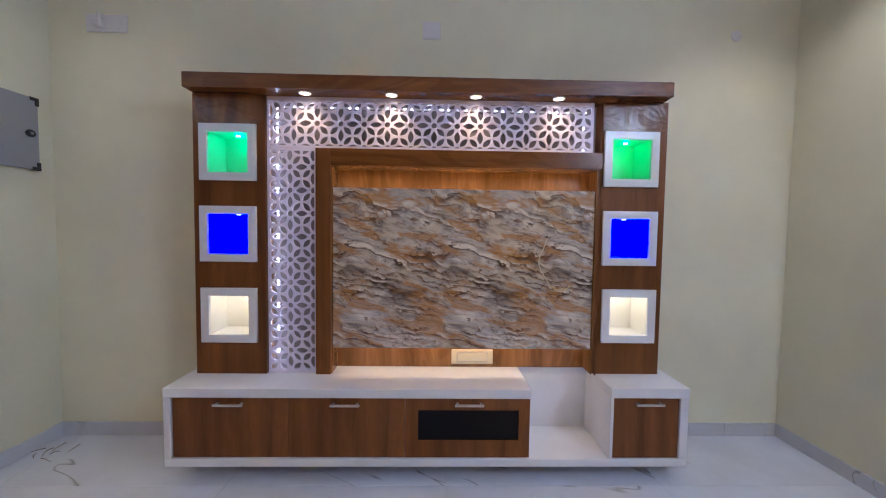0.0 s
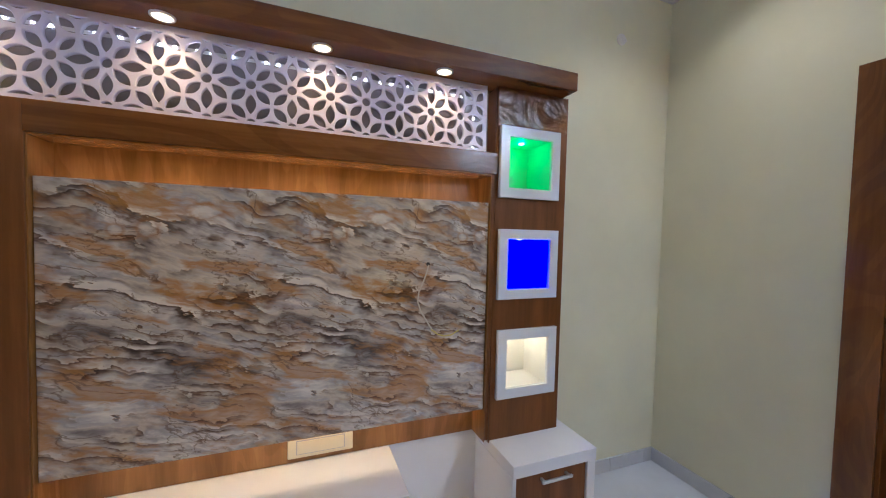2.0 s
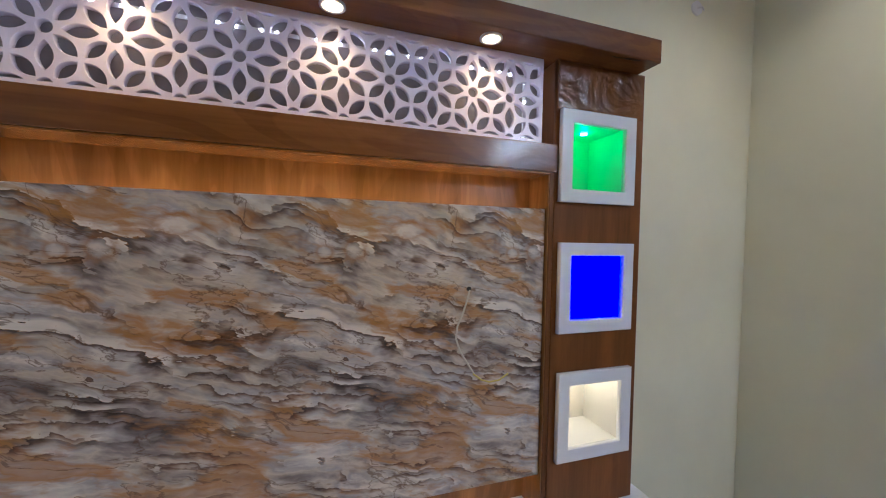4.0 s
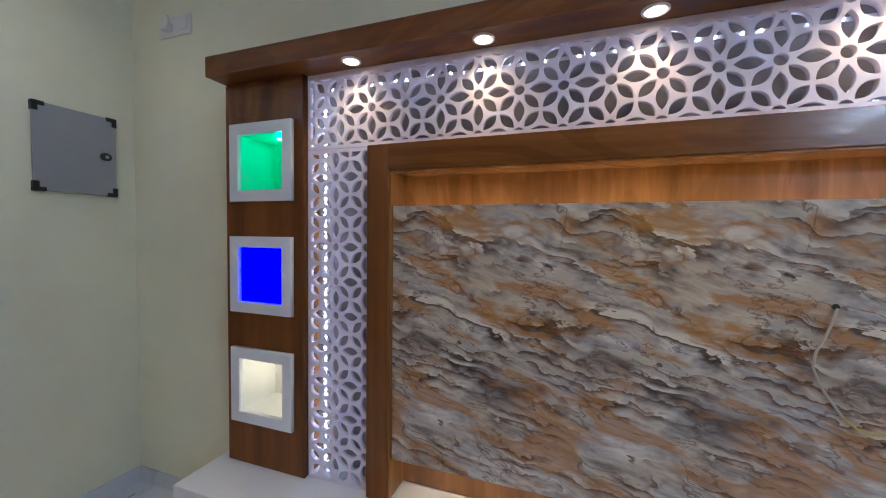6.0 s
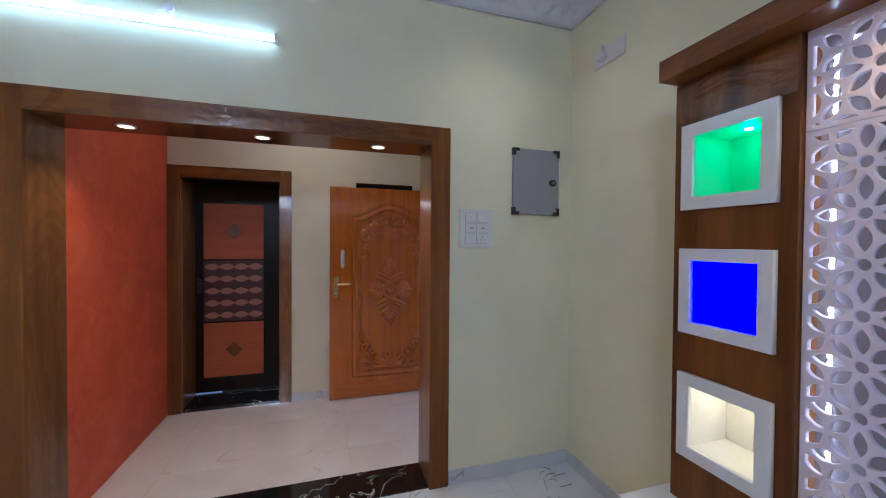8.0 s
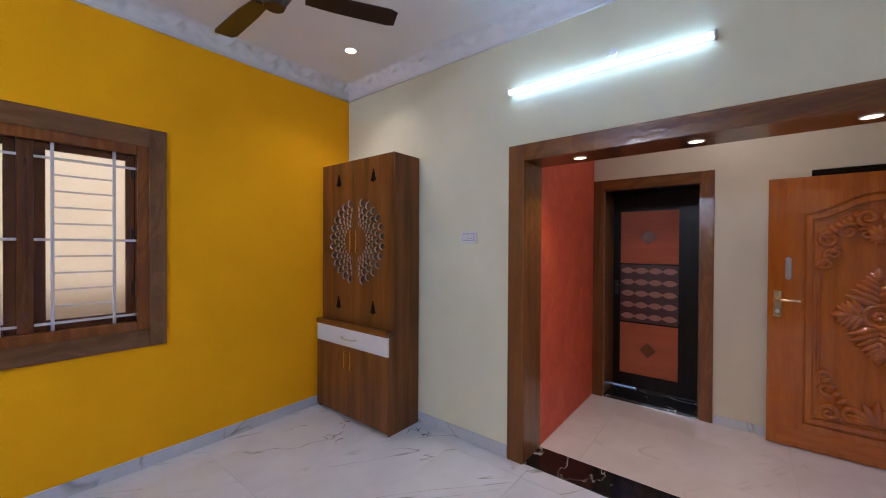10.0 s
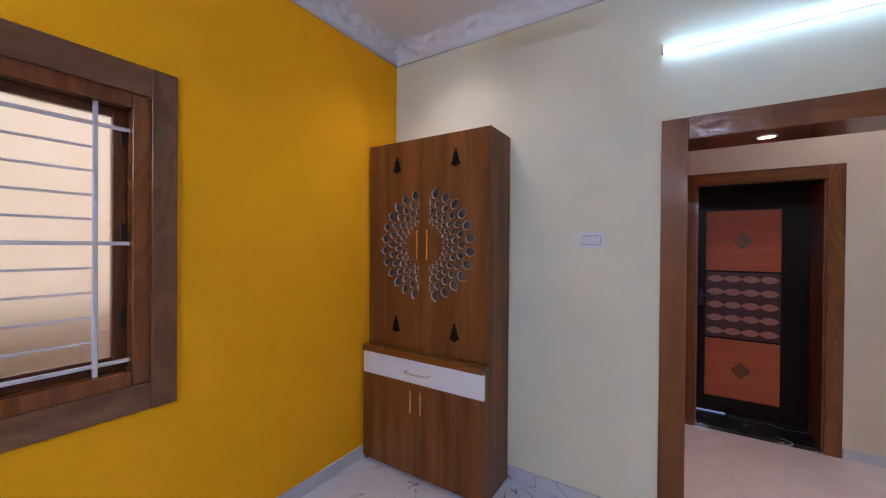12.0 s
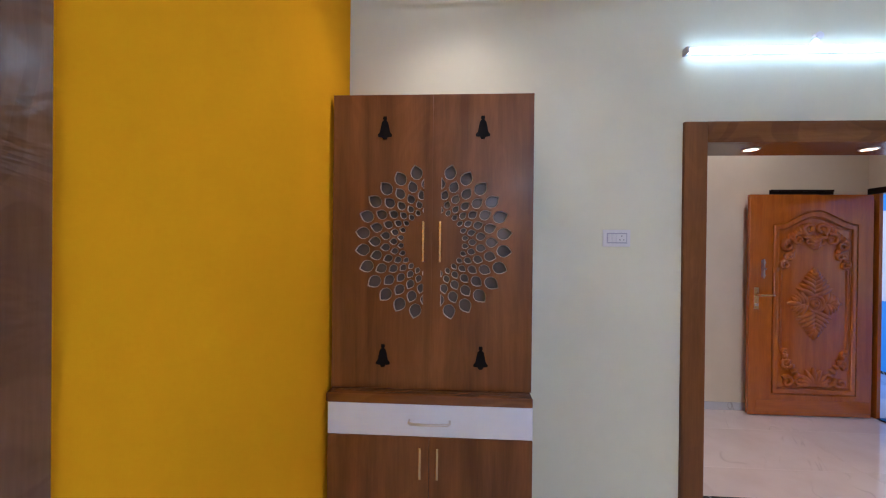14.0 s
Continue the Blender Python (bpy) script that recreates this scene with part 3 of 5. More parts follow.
def build_main_door():
    t = thing("door_main", (-3.78, 1.99, 0), "carved varnished teak main door standing open against the wall", "door", kind="structure")
    y0, y1, z0, z1 = 0.905, 1.995, 0.012, 2.075
    xf = -3.758
    leaf = part("leaf", box(-3.80, xf - 0.014, y0, y1, z0, z1, 0.002), M_TEAK, t)
    outer = rect(y0, y1, z0, z1)
    hole = arch(1.105, 1.868, 0.20, 1.80, 0.135)
    part("stile_frame", plate(outer, [hole], 0.014, facing_east(xf - 0.007), 0.002), M_TEAK, t)
    part("panel_moulding", plate(arch(1.125, 1.848, 0.222, 1.782, 0.130), [arch(1.150, 1.823, 0.250, 1.758, 0.122)], 0.026, facing_east(xf - 0.007), 0.008), M_TEAK, t)
    for pts in (arch(1.168, 1.805, 0.27, 1.742, 0.116),):
        part("bead", tube_path([[(u, v, 0, 0.0055) for u, v in pts + pts[:1]]], facing_east(xf - 0.013)), M_TEAK, t)
    part("bottom_rail", box(xf, xf + 0.006, y0 + 0.06, y1 - 0.01, 0.045, 0.155, 0.003), M_TEAKX, t)
    m = facing_east(xf - 0.012)
    cu = 1.487
    # crest garland
    p = []
    for s in (1, -1):
        def X(d):
            return cu + s * d
        def ang(a):
            return a if s > 0 else math.pi - a
        p.append(scroll(X(0.055), 1.755, 0.055, ang(-1.2), 1.35, s, 0.013))
        p.append(scroll(X(0.150), 1.660, 0.060, ang(2.2), 1.25, -s, 0.012))
        p.append(scroll(X(0.060), 1.640, 0.045, ang(0.6), 1.2, s, 0.010))
        p.append(scroll(X(0.245), 1.600, 0.055, ang(1.5), 1.3, -s, 0.012))
        p.append(scroll(X(0.225), 1.490, 0.045, ang(-0.4), 1.2, s, 0.011))
        p.append(scroll(X(0.265), 1.420, 0.040, ang(0.8), 1.25, -s, 0.011))
        for i in range(7):
            p.append(leaf_rib(X(0.10 + 0.026 * i), 1.745 - 0.022 * i, ang(0.9 - 0.1 * i), 0.06, 0.008, 0.5 * s))
        for i in range(5):
            p.append(leaf_rib(X(0.19 + 0.02 * i), 1.56 - 0.035 * i, ang(-0.6 + 0.2 * i), 0.055, 0.008, -0.6 * s))
    for i in range(5):
        p.append(leaf_rib(cu, 1.62, math.pi / 2 + (i - 2) * 0.42, 0.085, 0.009))
        p.append(leaf_rib(cu, 1.63, -math.pi / 2 + (i - 2) * 0.40, 0.07, 0.008))
    part("carved_crest", carve(p, m), M_TEAK, t)
    # centre flower
    p = [[(cu + 0.075 * math.cos(a), 1.06 + 0.075 * math.sin(a), 0.004, 0.012) for a in [2 * math.pi * i / 28 for i in range(29)]],
         [(cu + 0.052 * math.cos(a), 1.06 + 0.052 * math.sin(a), 0.004, 0.006) for a in [2 * math.pi * i / 24 for i in range(25)]]]
    for i in range(6):
        a = i * math.pi / 3
        p.append(leaf_rib(cu, 1.06, a, 0.045, 0.010))
    for ax, reach, lv, ln in ((math.pi / 2, 0.34, 6, 0.175), (-math.pi / 2, 0.34, 6, 0.175), (0.0, 0.24, 4, 0.13), (math.pi, 0.24, 4, 0.13)):
        for i in range(lv):
            d = 0.07 + (reach - 0.16) * i / (lv - 1)
            for side in (1, -1):
                p.append(leaf_rib(cu + d * math.cos(ax), 1.06 + d * math.sin(ax), ax + side * (1.05 - 0.10 * i), ln * (1 - 0.12 * i), 0.0100, side * 0.10))
        p.append(leaf_rib(cu + (reach - 0.11) * math.cos(ax), 1.06 + (reach - 0.11) * math.sin(ax), ax, 0.11, 0.012))
    part("carved_flower", carve(p, m), M_TEAK, t)
    # foot ornament
    p = []
    for i in range(9):
        k = i - 4
        p.append(leaf_rib(cu + k * 0.008, 0.30, math.pi / 2 - k * 0.30, 0.17 - 0.014 * abs(k), 0.010, -k * 0.12))
    for s in (1, -1):
        p.append(scroll(cu + s * 0.13, 0.335, 0.05, 0.5, 1.2, -s, 0.011))
        p.append(scroll(cu + s * 0.235, 0.325, 0.055, 2.4, 1.2, s, 0.012))
        p.append(scroll(cu + s * 0.245, 0.50, 0.045, -1.5, 1.25, s, 0.011))
        p.append(scroll(cu + s * 0.265, 0.60, 0.03, 1.0, 1.2, -s, 0.009))
        for i in range(5):
            p.append(leaf_rib(cu + s * (0.16 + 0.028 * i), 0.36 + 0.045 * i, math.pi / 2 + s * 0.4, 0.06, 0.008, s * 0.5))
    part("carved_foot", carve(p, m), M_TEAK, t)
    for u in (1.192, 1.780):
        rope = [[(u + 0.008 * math.cos(a + z * 160), z, 0.006 * math.sin(a + z * 160), 0.007) for z in [0.62 + 0.01 * i for i in range(76)]] for a in (0, math.pi)]
        part("rope_column", tube_path(rope, m, 1), M_TEAK, t)
    lock = part("lock_plate", box(xf, xf + 0.006, 0.937, 0.985, 1.00, 1.205, 0.003), M_BRASS, t, "polished brass lock plate")
    part("lever", tube_path([[(0.961, 1.135, 0.0, 0.010), (0.961, 1.135, 0.05, 0.010), (0.985, 1.137, 0.055, 0.011), (1.09, 1.137, 0.052, 0.010)]], facing_east(xf)), M_BRASS, lock, "brass lever handle")
    part("key_cylinder", cyl((xf + 0.004, 0.961, 1.045), (xf + 0.016, 0.961, 1.045), 0.014), M_STEEL, lock)
    bolt = part("tower_bolt", join(box(xf, xf + 0.004, 1.005, 1.04, 1.30, 1.46, 0.001), cyl((xf + 0.010, 1.022, 1.29), (xf + 0.010, 1.022, 1.47), 0.007), box(xf + 0.004, xf + 0.018, 1.008, 1.036, 1.31, 1.325, 0.002),
                                    box(xf + 0.004, xf + 0.018, 1.008, 1.036, 1.43, 1.445, 0.002)), M_STEEL, t, "steel tower bolt")
    part("knob", cyl((xf + 0.016, 1.022, 1.38), (xf + 0.036, 1.022, 1.38), 0.007), M_STEEL, bolt)
    f = thing("door_main_frame", (-3.2, FN, 0), "varnished teak frame of the open main doorway", "door frame", kind="structure")
    part("jamb", box(FW + 0.002, -3.758, FN - 0.015, FN + 0.018, 0, 2.09, 0.003), M_TEAK, f)
    part("jamb", box(-2.765, -2.702, FN - 0.015, FN + 0.11, 0, 2.09, 0.003), M_TEAK, f)
    part("head", box(FW + 0.002, -2.702, FN - 0.013, FN + 0.11, 2.091, 2.148, 0.003), M_DARKWOOD, f, "dark stained head")
    part("threshold", box(-3.757, -2.766, FN - 0.015, FN + 0.22, 0.0, 0.014, 0.002), M_GRANITE, f, "black granite threshold")
    b = thing("wall_plaque", (FW + 0.01, 1.44, 2.0), "dark wooden plaque on the wall above the open door", "plaque")
    part("board", box(FW, FW + 0.018, 1.155, 1.73, 1.93, 2.135, 0.002), M_DARKWOOD, b)
    part("edge_strip", box(FW + 0.018, FW + 0.026, 1.155, 1.73, 2.118, 2.137, 0.002), M_DARKWOOD, b)


build_main_door()


# ---- dark inner door ----
def build_inner_door():
    c = thing("trim_inner_door_casing", (FW, 0.065, 0), "walnut laminate casing around the dark door", "door casing", kind="structure")
    x0, x1 = FW - 0.002, FW + 0.02
    part("casing_side", box(x0, x1, -0.463, -0.365, 0, 2.215), M_WOOD, c)
    part("casing_side", box(x0, x1, 0.455, 0.553, 0, 2.215), M_FILMZ, c)
    part("casing_head", box(x0, x1 + 0.0015, -0.365, 0.455, 2.11, 2.215), M_WOODY, c)
    part("reveal", box(FW - 0.37, x0 - 0.001, -0.365, -0.352, 0, 2.10), M_JAMB, c)
    part("reveal", box(FW - 0.37, x0 - 0.001, 0.442, 0.455, 0, 2.10), M_JAMB, c)
    part("reveal", box(FW - 0.37, x0 - 0.001, -0.365, 0.455, 2.10, 2.11), M_DARKWOOD, c)
    # unseen board added behind the leaf to keep skylight out of the gaps
    part("light_stop", box(FW - 0.385, FW - 0.372, -0.365, 0.455, 0.048, 2.11), M_DARKWOOD, c)
    structure("trim_inner_door_sill", box(FW - 0.39, FW + 0.004, -0.352, 0.442, -0.01, 0.03, 0.003), M_GRANITE, "black granite door sill with white veins", "door sill")
    d = thing("door_inner", (FW - 0.35, 0.065, 0.032), "dark stained flush door with coral panels and diamond inlay", "door", kind="structure")
    xf = FW - 0.33
    part("leaf", box(xf - 0.035, xf, -0.351, 0.441, 0.046, 2.098, 0.002), M_DARKWOOD, d)
    # added strip that cuts short the daylight line under the leaf
    part("gap_light_stop", box(xf - 0.030, xf - 0.004, -0.12, 0.441, 0.0305, 0.0455, 0.001), M_BLACK, d, "black strip added to block part of the gap under the leaf")
    u0, u1 = -0.279, 0.256
    for z0, z1 in ((1.366, 1.915), (0.192, 0.731)):
        p = part("panel", box(xf, xf + 0.005, u0, u1, z0, z1, 0.0015), M_ORANGE, d, "coral veneer panel")
        zc, uc = (z0 + z1) / 2, (u0 + u1) / 2
        k = 0.075
        dia = [(uc, zc - k), (uc + k * 0.95, zc), (uc, zc + k), (uc - k * 0.95, zc)]
        part("diamond_frame", plate(dia, [[(uc + (a - uc) * 0.6, zc + (b - zc) * 0.6) for a, b in dia]], 0.012, facing_east(xf + 0.010), 0.002), M_SASHDARK, p, "dark diamond frame")
        part("diamond_boss", plate([(uc + (a - uc) * 0.55, zc + (b - zc) * 0.55) for a, b in dia], [], 0.010, facing_east(xf + 0.010), 0.003), M_SASH, p, "brown raised diamond")
    mid = part("inlay_panel", box(xf, xf + 0.004, u0, u1, 0.747, 1.35, 0.001), M_WINE, d, "wine red inlay panel")
    rows = 5
    for r in range(rows):
        zc = 0.747 + 0.603 * (r + 0.5) / rows
        for i in range(4):
            w = (u1 - u0 - 0.02) / 4
            uc = u0 + 0.01 + w * (i + 0.5)
            part("inlay_lozenge", plate(lens(uc, zc, w * 1.08, 0.064, 0), [], 0.003, facing_east(xf + 0.0055)), M_PINK, mid)
    h = part("handle", join(box(xf, xf + 0.006, -0.335, -0.295, 1.03, 1.18, 0.002), box(xf + 0.03, xf + 0.045, -0.325, -0.21, 1.115, 1.13, 0.004), cyl((xf, -0.315, 1.122), (xf + 0.04, -0.315, 1.122), 0.009)), M_BLACK, d, "black lever handle")


build_inner_door()


# ---- television unit ----
# (top, colour, left edge) of each niche, pillar by pillar
NICHES = {-1: ((1.990, 0, -1.134), (1.522, 1, -1.137), (1.047, 2, -1.137)), 1: ((1.990, 0, 1.206), (1.526, 1, 1.212), (1.061, 2, 1.221))}
NICHE = 0.318


def build_niche(x0, ztop, kind, side):
    """White-framed lit cube let into a pillar."""
    names = {0: "green", 1: "blue", 2: "warm white"}
    zb = ztop - NICHE
    w = 0.042
    t = thing("display_niche", (x0 + NICHE / 2, 2.2, zb), f"white-framed square display niche lit {names[kind]} in a walnut pillar", "display niche", "niches of the television unit")
    part("frame", plate(rect(x0, x0 + NICHE, zb, ztop), [rect(x0 + w, x0 + NICHE - w, zb + w, ztop - w)], 0.022, facing_south(2.204), 0.002), M_WHITE, t, "white laminate frame")
    a, b, c, d = x0 + w, x0 + NICHE - w, zb + w, ztop - w
    y0, y1 = 2.215, 2.40
    e = 0.008
    # lamp colour is put into the lining as well
    lining = {0: M_NICHE_GREENLIT, 1: M_NICHE_BLUELIT, 2: M_NICHE}[kind]
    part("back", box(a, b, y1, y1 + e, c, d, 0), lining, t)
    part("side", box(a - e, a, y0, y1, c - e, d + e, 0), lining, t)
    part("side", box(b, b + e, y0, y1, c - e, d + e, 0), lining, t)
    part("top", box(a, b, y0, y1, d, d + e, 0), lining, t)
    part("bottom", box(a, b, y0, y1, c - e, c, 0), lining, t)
    col = {0: (0.0, 0.90, 0.46) if side < 0 else (0.0, 0.90, 0.20), 1: (0.0, 0.004, 1.0), 2: (1.0, 0.80, 0.46)}[kind]
    cx, cy = (a + b) / 2 + 0.01, 2.30
    lens_m = bpy.data.materials.get(f"niche_lens_{names[kind].replace(' ', '_')}") or glow(f"niche_lens_{names[kind].replace(' ', '_')}", tuple(min(1, q + 0.25) for q in col), 5.0)
    part("lamp", cyl((cx, cy, d - 0.0005), (cx, cy, d - 0.006), 0.013, 20), lens_m, t, "small round lamp")
    point_lamp(cx, cy, d - 0.03, {0: 0.19, 1: 1.3, 2: 0.24}[kind], col)


def jali_holes(u0, u1, v0, v1, cu, cv, p):
    holes = []
    mrg = 0.012
    for i in range(-16, 17):
        for j in range(-16, 17):
            nu, nv = cu + i * p, cv + j * p
            cand = [disc(nu, nv, 0.13 * p)]
            cand.append(lens(nu + p / 2, nv, 0.56 * p, 0.27 * p, 0))
            cand.append(lens(nu, nv + p / 2, 0.56 * p, 0.27 * p, math.pi / 2))
            for a in (45, 135, 225, 315):
                r = radians(a)
                cand.append(lens(nu + p / 2 + 0.30 * p * math.cos(r), nv + p / 2 + 0.30 * p * math.sin(r), 0.50 * p, 0.25 * p, r))
            for c in cand:
                c = clip(c, u0 + mrg, u1 - mrg, v0 + mrg, v1 - mrg)
                if len(c) > 2 and area(c) > 6e-5:
                    holes.append(c)
    return holes


def bar_handle(x0, x1, y, z, parent):
    r = 0.006
    return part("handle", join(box(x0, x1, y - 0.034, y - 0.022, z - 0.006, z + 0.006, 0.002), box(x0 + 0.008, x0 + 0.020, y - 0.022, y, z - 0.005, z + 0.005, 0.001), box(x1 - 0.020, x1 - 0.008, y - 0.022, y, z - 0.005, z + 0.005, 0.001)),
                M_STEEL, parent, "brushed steel bar handle")


def build_tv_unit():
    t = thing("television_wall_unit", (0.19, 2.4, 0.55), "walnut laminate television wall unit with white fretwork and lit niches", "tv unit")
    yp = 2.218
    # cornice shelf
    part("cornice_shelf", box(-1.174, 1.549, 2.118, WN, 2.165, 2.246, 0.003), M_FILMX, t, "glossy walnut cornice board")
    # pillars with square openings
    for x0, x1, side in ((-1.180, -0.772, -1), (1.196, 1.580, 1)):
        holes = [rect(nx + 0.03, nx + NICHE - 0.03, zt - NICHE + 0.03, zt - 0.03) for zt, _, nx in NICHES[side]]
        part("pillar", plate(rect(x0, x1, 0.535, 2.165), holes, 0.018, facing_south(yp + 0.009), 0.001), M_WOOD, t)
        part("pillar_side", box(x0, x0 + 0.016, yp + 0.018, WN, 0.535, 2.165), M_WOOD, t)
        part("pillar_side", box(x1 - 0.016, x1, yp + 0.018, WN, 0.535, 2.165), M_WOOD, t)
        part("film_wrap", box(x0 + 0.003, x1 - 0.003, yp - 0.0025, yp - 0.0005, 1.995, 2.160, 0.0005), M_WRAP, t, "wrinkled clear film on walnut")
        for zt, kind, nx in NICHES[side]:
            build_niche(nx, zt, kind, side)
    # inner frame
    fx0, fx1, fz = -0.480, 1.196, 1.867
    yf = 2.211
    part("frame_post", box(fx0, -0.392, yf, 2.36, 0.535, fz), M_WOOD, t)
    part("frame_head", box(-0.392, fx1, yf - 0.0015, 2.36, 1.772, fz), M_FILMX, t, "glossy film-wrapped walnut head")
    part("frame_post", box(1.178, fx1, yp + 0.004, 2.36, 0.5455, 1.772), M_WOOD, t)
    part("recess_back", box(-0.392, 1.178, 2.350, 2.362, 0.535, 1.772, 0), M_WOOD_AMBERLIT, t, "walnut recess back with amber strip light in its colour")
    part("recess_soffit", box(-0.390, 1.177, yp + 0.002, 2.349, 1.766, 1.7715, 0.0005), M_WOOD_AMBERLIT, t)
    part("recess_side", box(-0.3915, -0.387, yp + 0.002, 2.349, 0.537, 1.765, 0.0005), M_WOOD_AMBERLIT, t)
    part("recess_side", box(1.1735, 1.1775, yp + 0.006, 2.349, 0.537, 1.765, 0.0005), M_WOOD_AMBERLIT, t)
    # stone-look panel with light behind it
    part("stone_panel", box(-0.385, 1.172, 2.238, 2.250, 0.688, 1.645, 0.001), M_STONE, t, "glossy onyx-look sheet in cream, grey and rust")
    part("panel_batten", box(-0.30, 1.09, 2.251, 2.349, 0.76, 1.57, 0), M_DARKWOOD, t)
    part("led_strip", box(-0.34, 1.13, 2.275, 2.30, 1.571, 1.577, 0), M_STRIP, t, "warm light strip")
    part("led_strip", box(-0.34, 1.13, 2.275, 2.30, 0.753, 0.759, 0), M_STRIP, t, "warm light strip")
    # fretwork with backing
    p = 0.1365
    yj = 2.245
    part("fretwork", plate(rect(-0.768, 1.150, 1.872, 2.1645), jali_holes(-0.768, 1.150, 1.872, 2.156, -0.615, 2.015, p), 0.018, facing_south(yj + 0.003), 0.0012), M_JALI, t, "white gloss fretwork of petals and circles")
    part("fretwork", plate(rect(-0.768, -0.482, 0.537, 1.869), jali_holes(-0.768, -0.482, 0.537, 1.869, -0.640, 1.215, p), 0.018, facing_south(yj + 0.003), 0.0012), M_JALI, t, "white gloss fretwork of petals and circles")
    part("fretwork_backing", box(-0.772, 1.196, 2.315, 2.33, 1.868, 2.165, 0), M_JBACK, t)
    part("fretwork_backing", box(-0.772, -0.475, 2.315, 2.33, 0.535, 1.868, 0), M_JBACK, t)
    def led_run(spots, w=0.0032, h=0.0034):
        lo, hi = spots[0], spots[-1]
        strip = part("led_strip", box(min(lo[0], hi[0]) - 0.006, max(lo[0], hi[0]) + 0.006, 2.3125, 2.3145, min(lo[1], hi[1]) - 0.006, max(lo[1], hi[1]) + 0.006, 0), M_PLATE, t, "cool white light strip behind the fretwork")
        first = None
        for x, z in spots:
            if first is None:
                first = part("led_chip", box(x - w, x + w, 2.307, 2.312, z - h, z + h, 0), M_CHIP, strip)
            else:
                o = new("led_chip", first.data)
                o.parent = strip
                o.location = (x - lo[0], 0, z - lo[1])
    led_run([(-0.738, 0.56 + 0.0225 * i) for i in range(70)], 0.0040, 0.0048)
    led_run([(-0.70 + 0.055 * i + 0.012 * (i % 2), 2.128) for i in range(34)])
    led_run([(1.118, 1.90 + 0.034 * i) for i in range(7)])
    # cornice lamps
    for x in (-0.527, -0.039, 0.442, 0.919):
        lamp_fitting("recessed_light", x, 2.178, 2.165, 0.036, "round white recessed lamp glowing warm under the cornice", "lamps of the television unit")
        spot_lamp(x, 2.178, 2.150, CORNICE_SPOT_W, (1.0, 0.66, 0.28), 130, 0.8, 0.035)
    # plug box
    s = thing("socket_plate", (0.463, 2.34, 0.6), "ivory socket plate on the amber-lit walnut strip", "socket")
    part("plate", box(0.332, 0.594, 2.338, 2.350, 0.556, 0.648, 0.003), M_PLATE2, s)
    part("inner_frame", box(0.365, 0.560, 2.334, 2.338, 0.572, 0.632, 0.002), M_GAP, s)
    part("rocker", box(0.369, 0.556, 2.331, 2.334, 0.576, 0.628, 0.002), M_PLATE2, s)
    # loose cable
    w = thing("cable", (0.887, 2.24, 1.36), "loose grey and yellow cable hanging out of the stone-look panel", "cable")
    pts = [(0.887, 1.365), (0.876, 1.33), (0.860, 1.29), (0.842, 1.25), (0.838, 1.21), (0.855, 1.165), (0.885, 1.12), (0.915, 1.075)]
    part("sheath", tube_path([[(x, z, 0.004 + 0.012 * math.sin(i * 0.5), 0.0032) for i, (x, z) in enumerate(pts)]], facing_south(2.234)), M_WIRE, w, "grey cable sheath")
    pts = [(0.905, 1.085), (0.935, 1.062), (0.965, 1.052), (1.000, 1.055), (1.035, 1.075)]
    part("core", tube_path([[(x, z, 0.008, 0.0028) for x, z in pts]], facing_south(2.234)), M_WIREY, w, "yellow core")
    part("grommet", cyl((0.887, 2.2385, 1.368), (0.887, 2.2355, 1.368), 0.008), M_BLACK, w)


build_tv_unit()


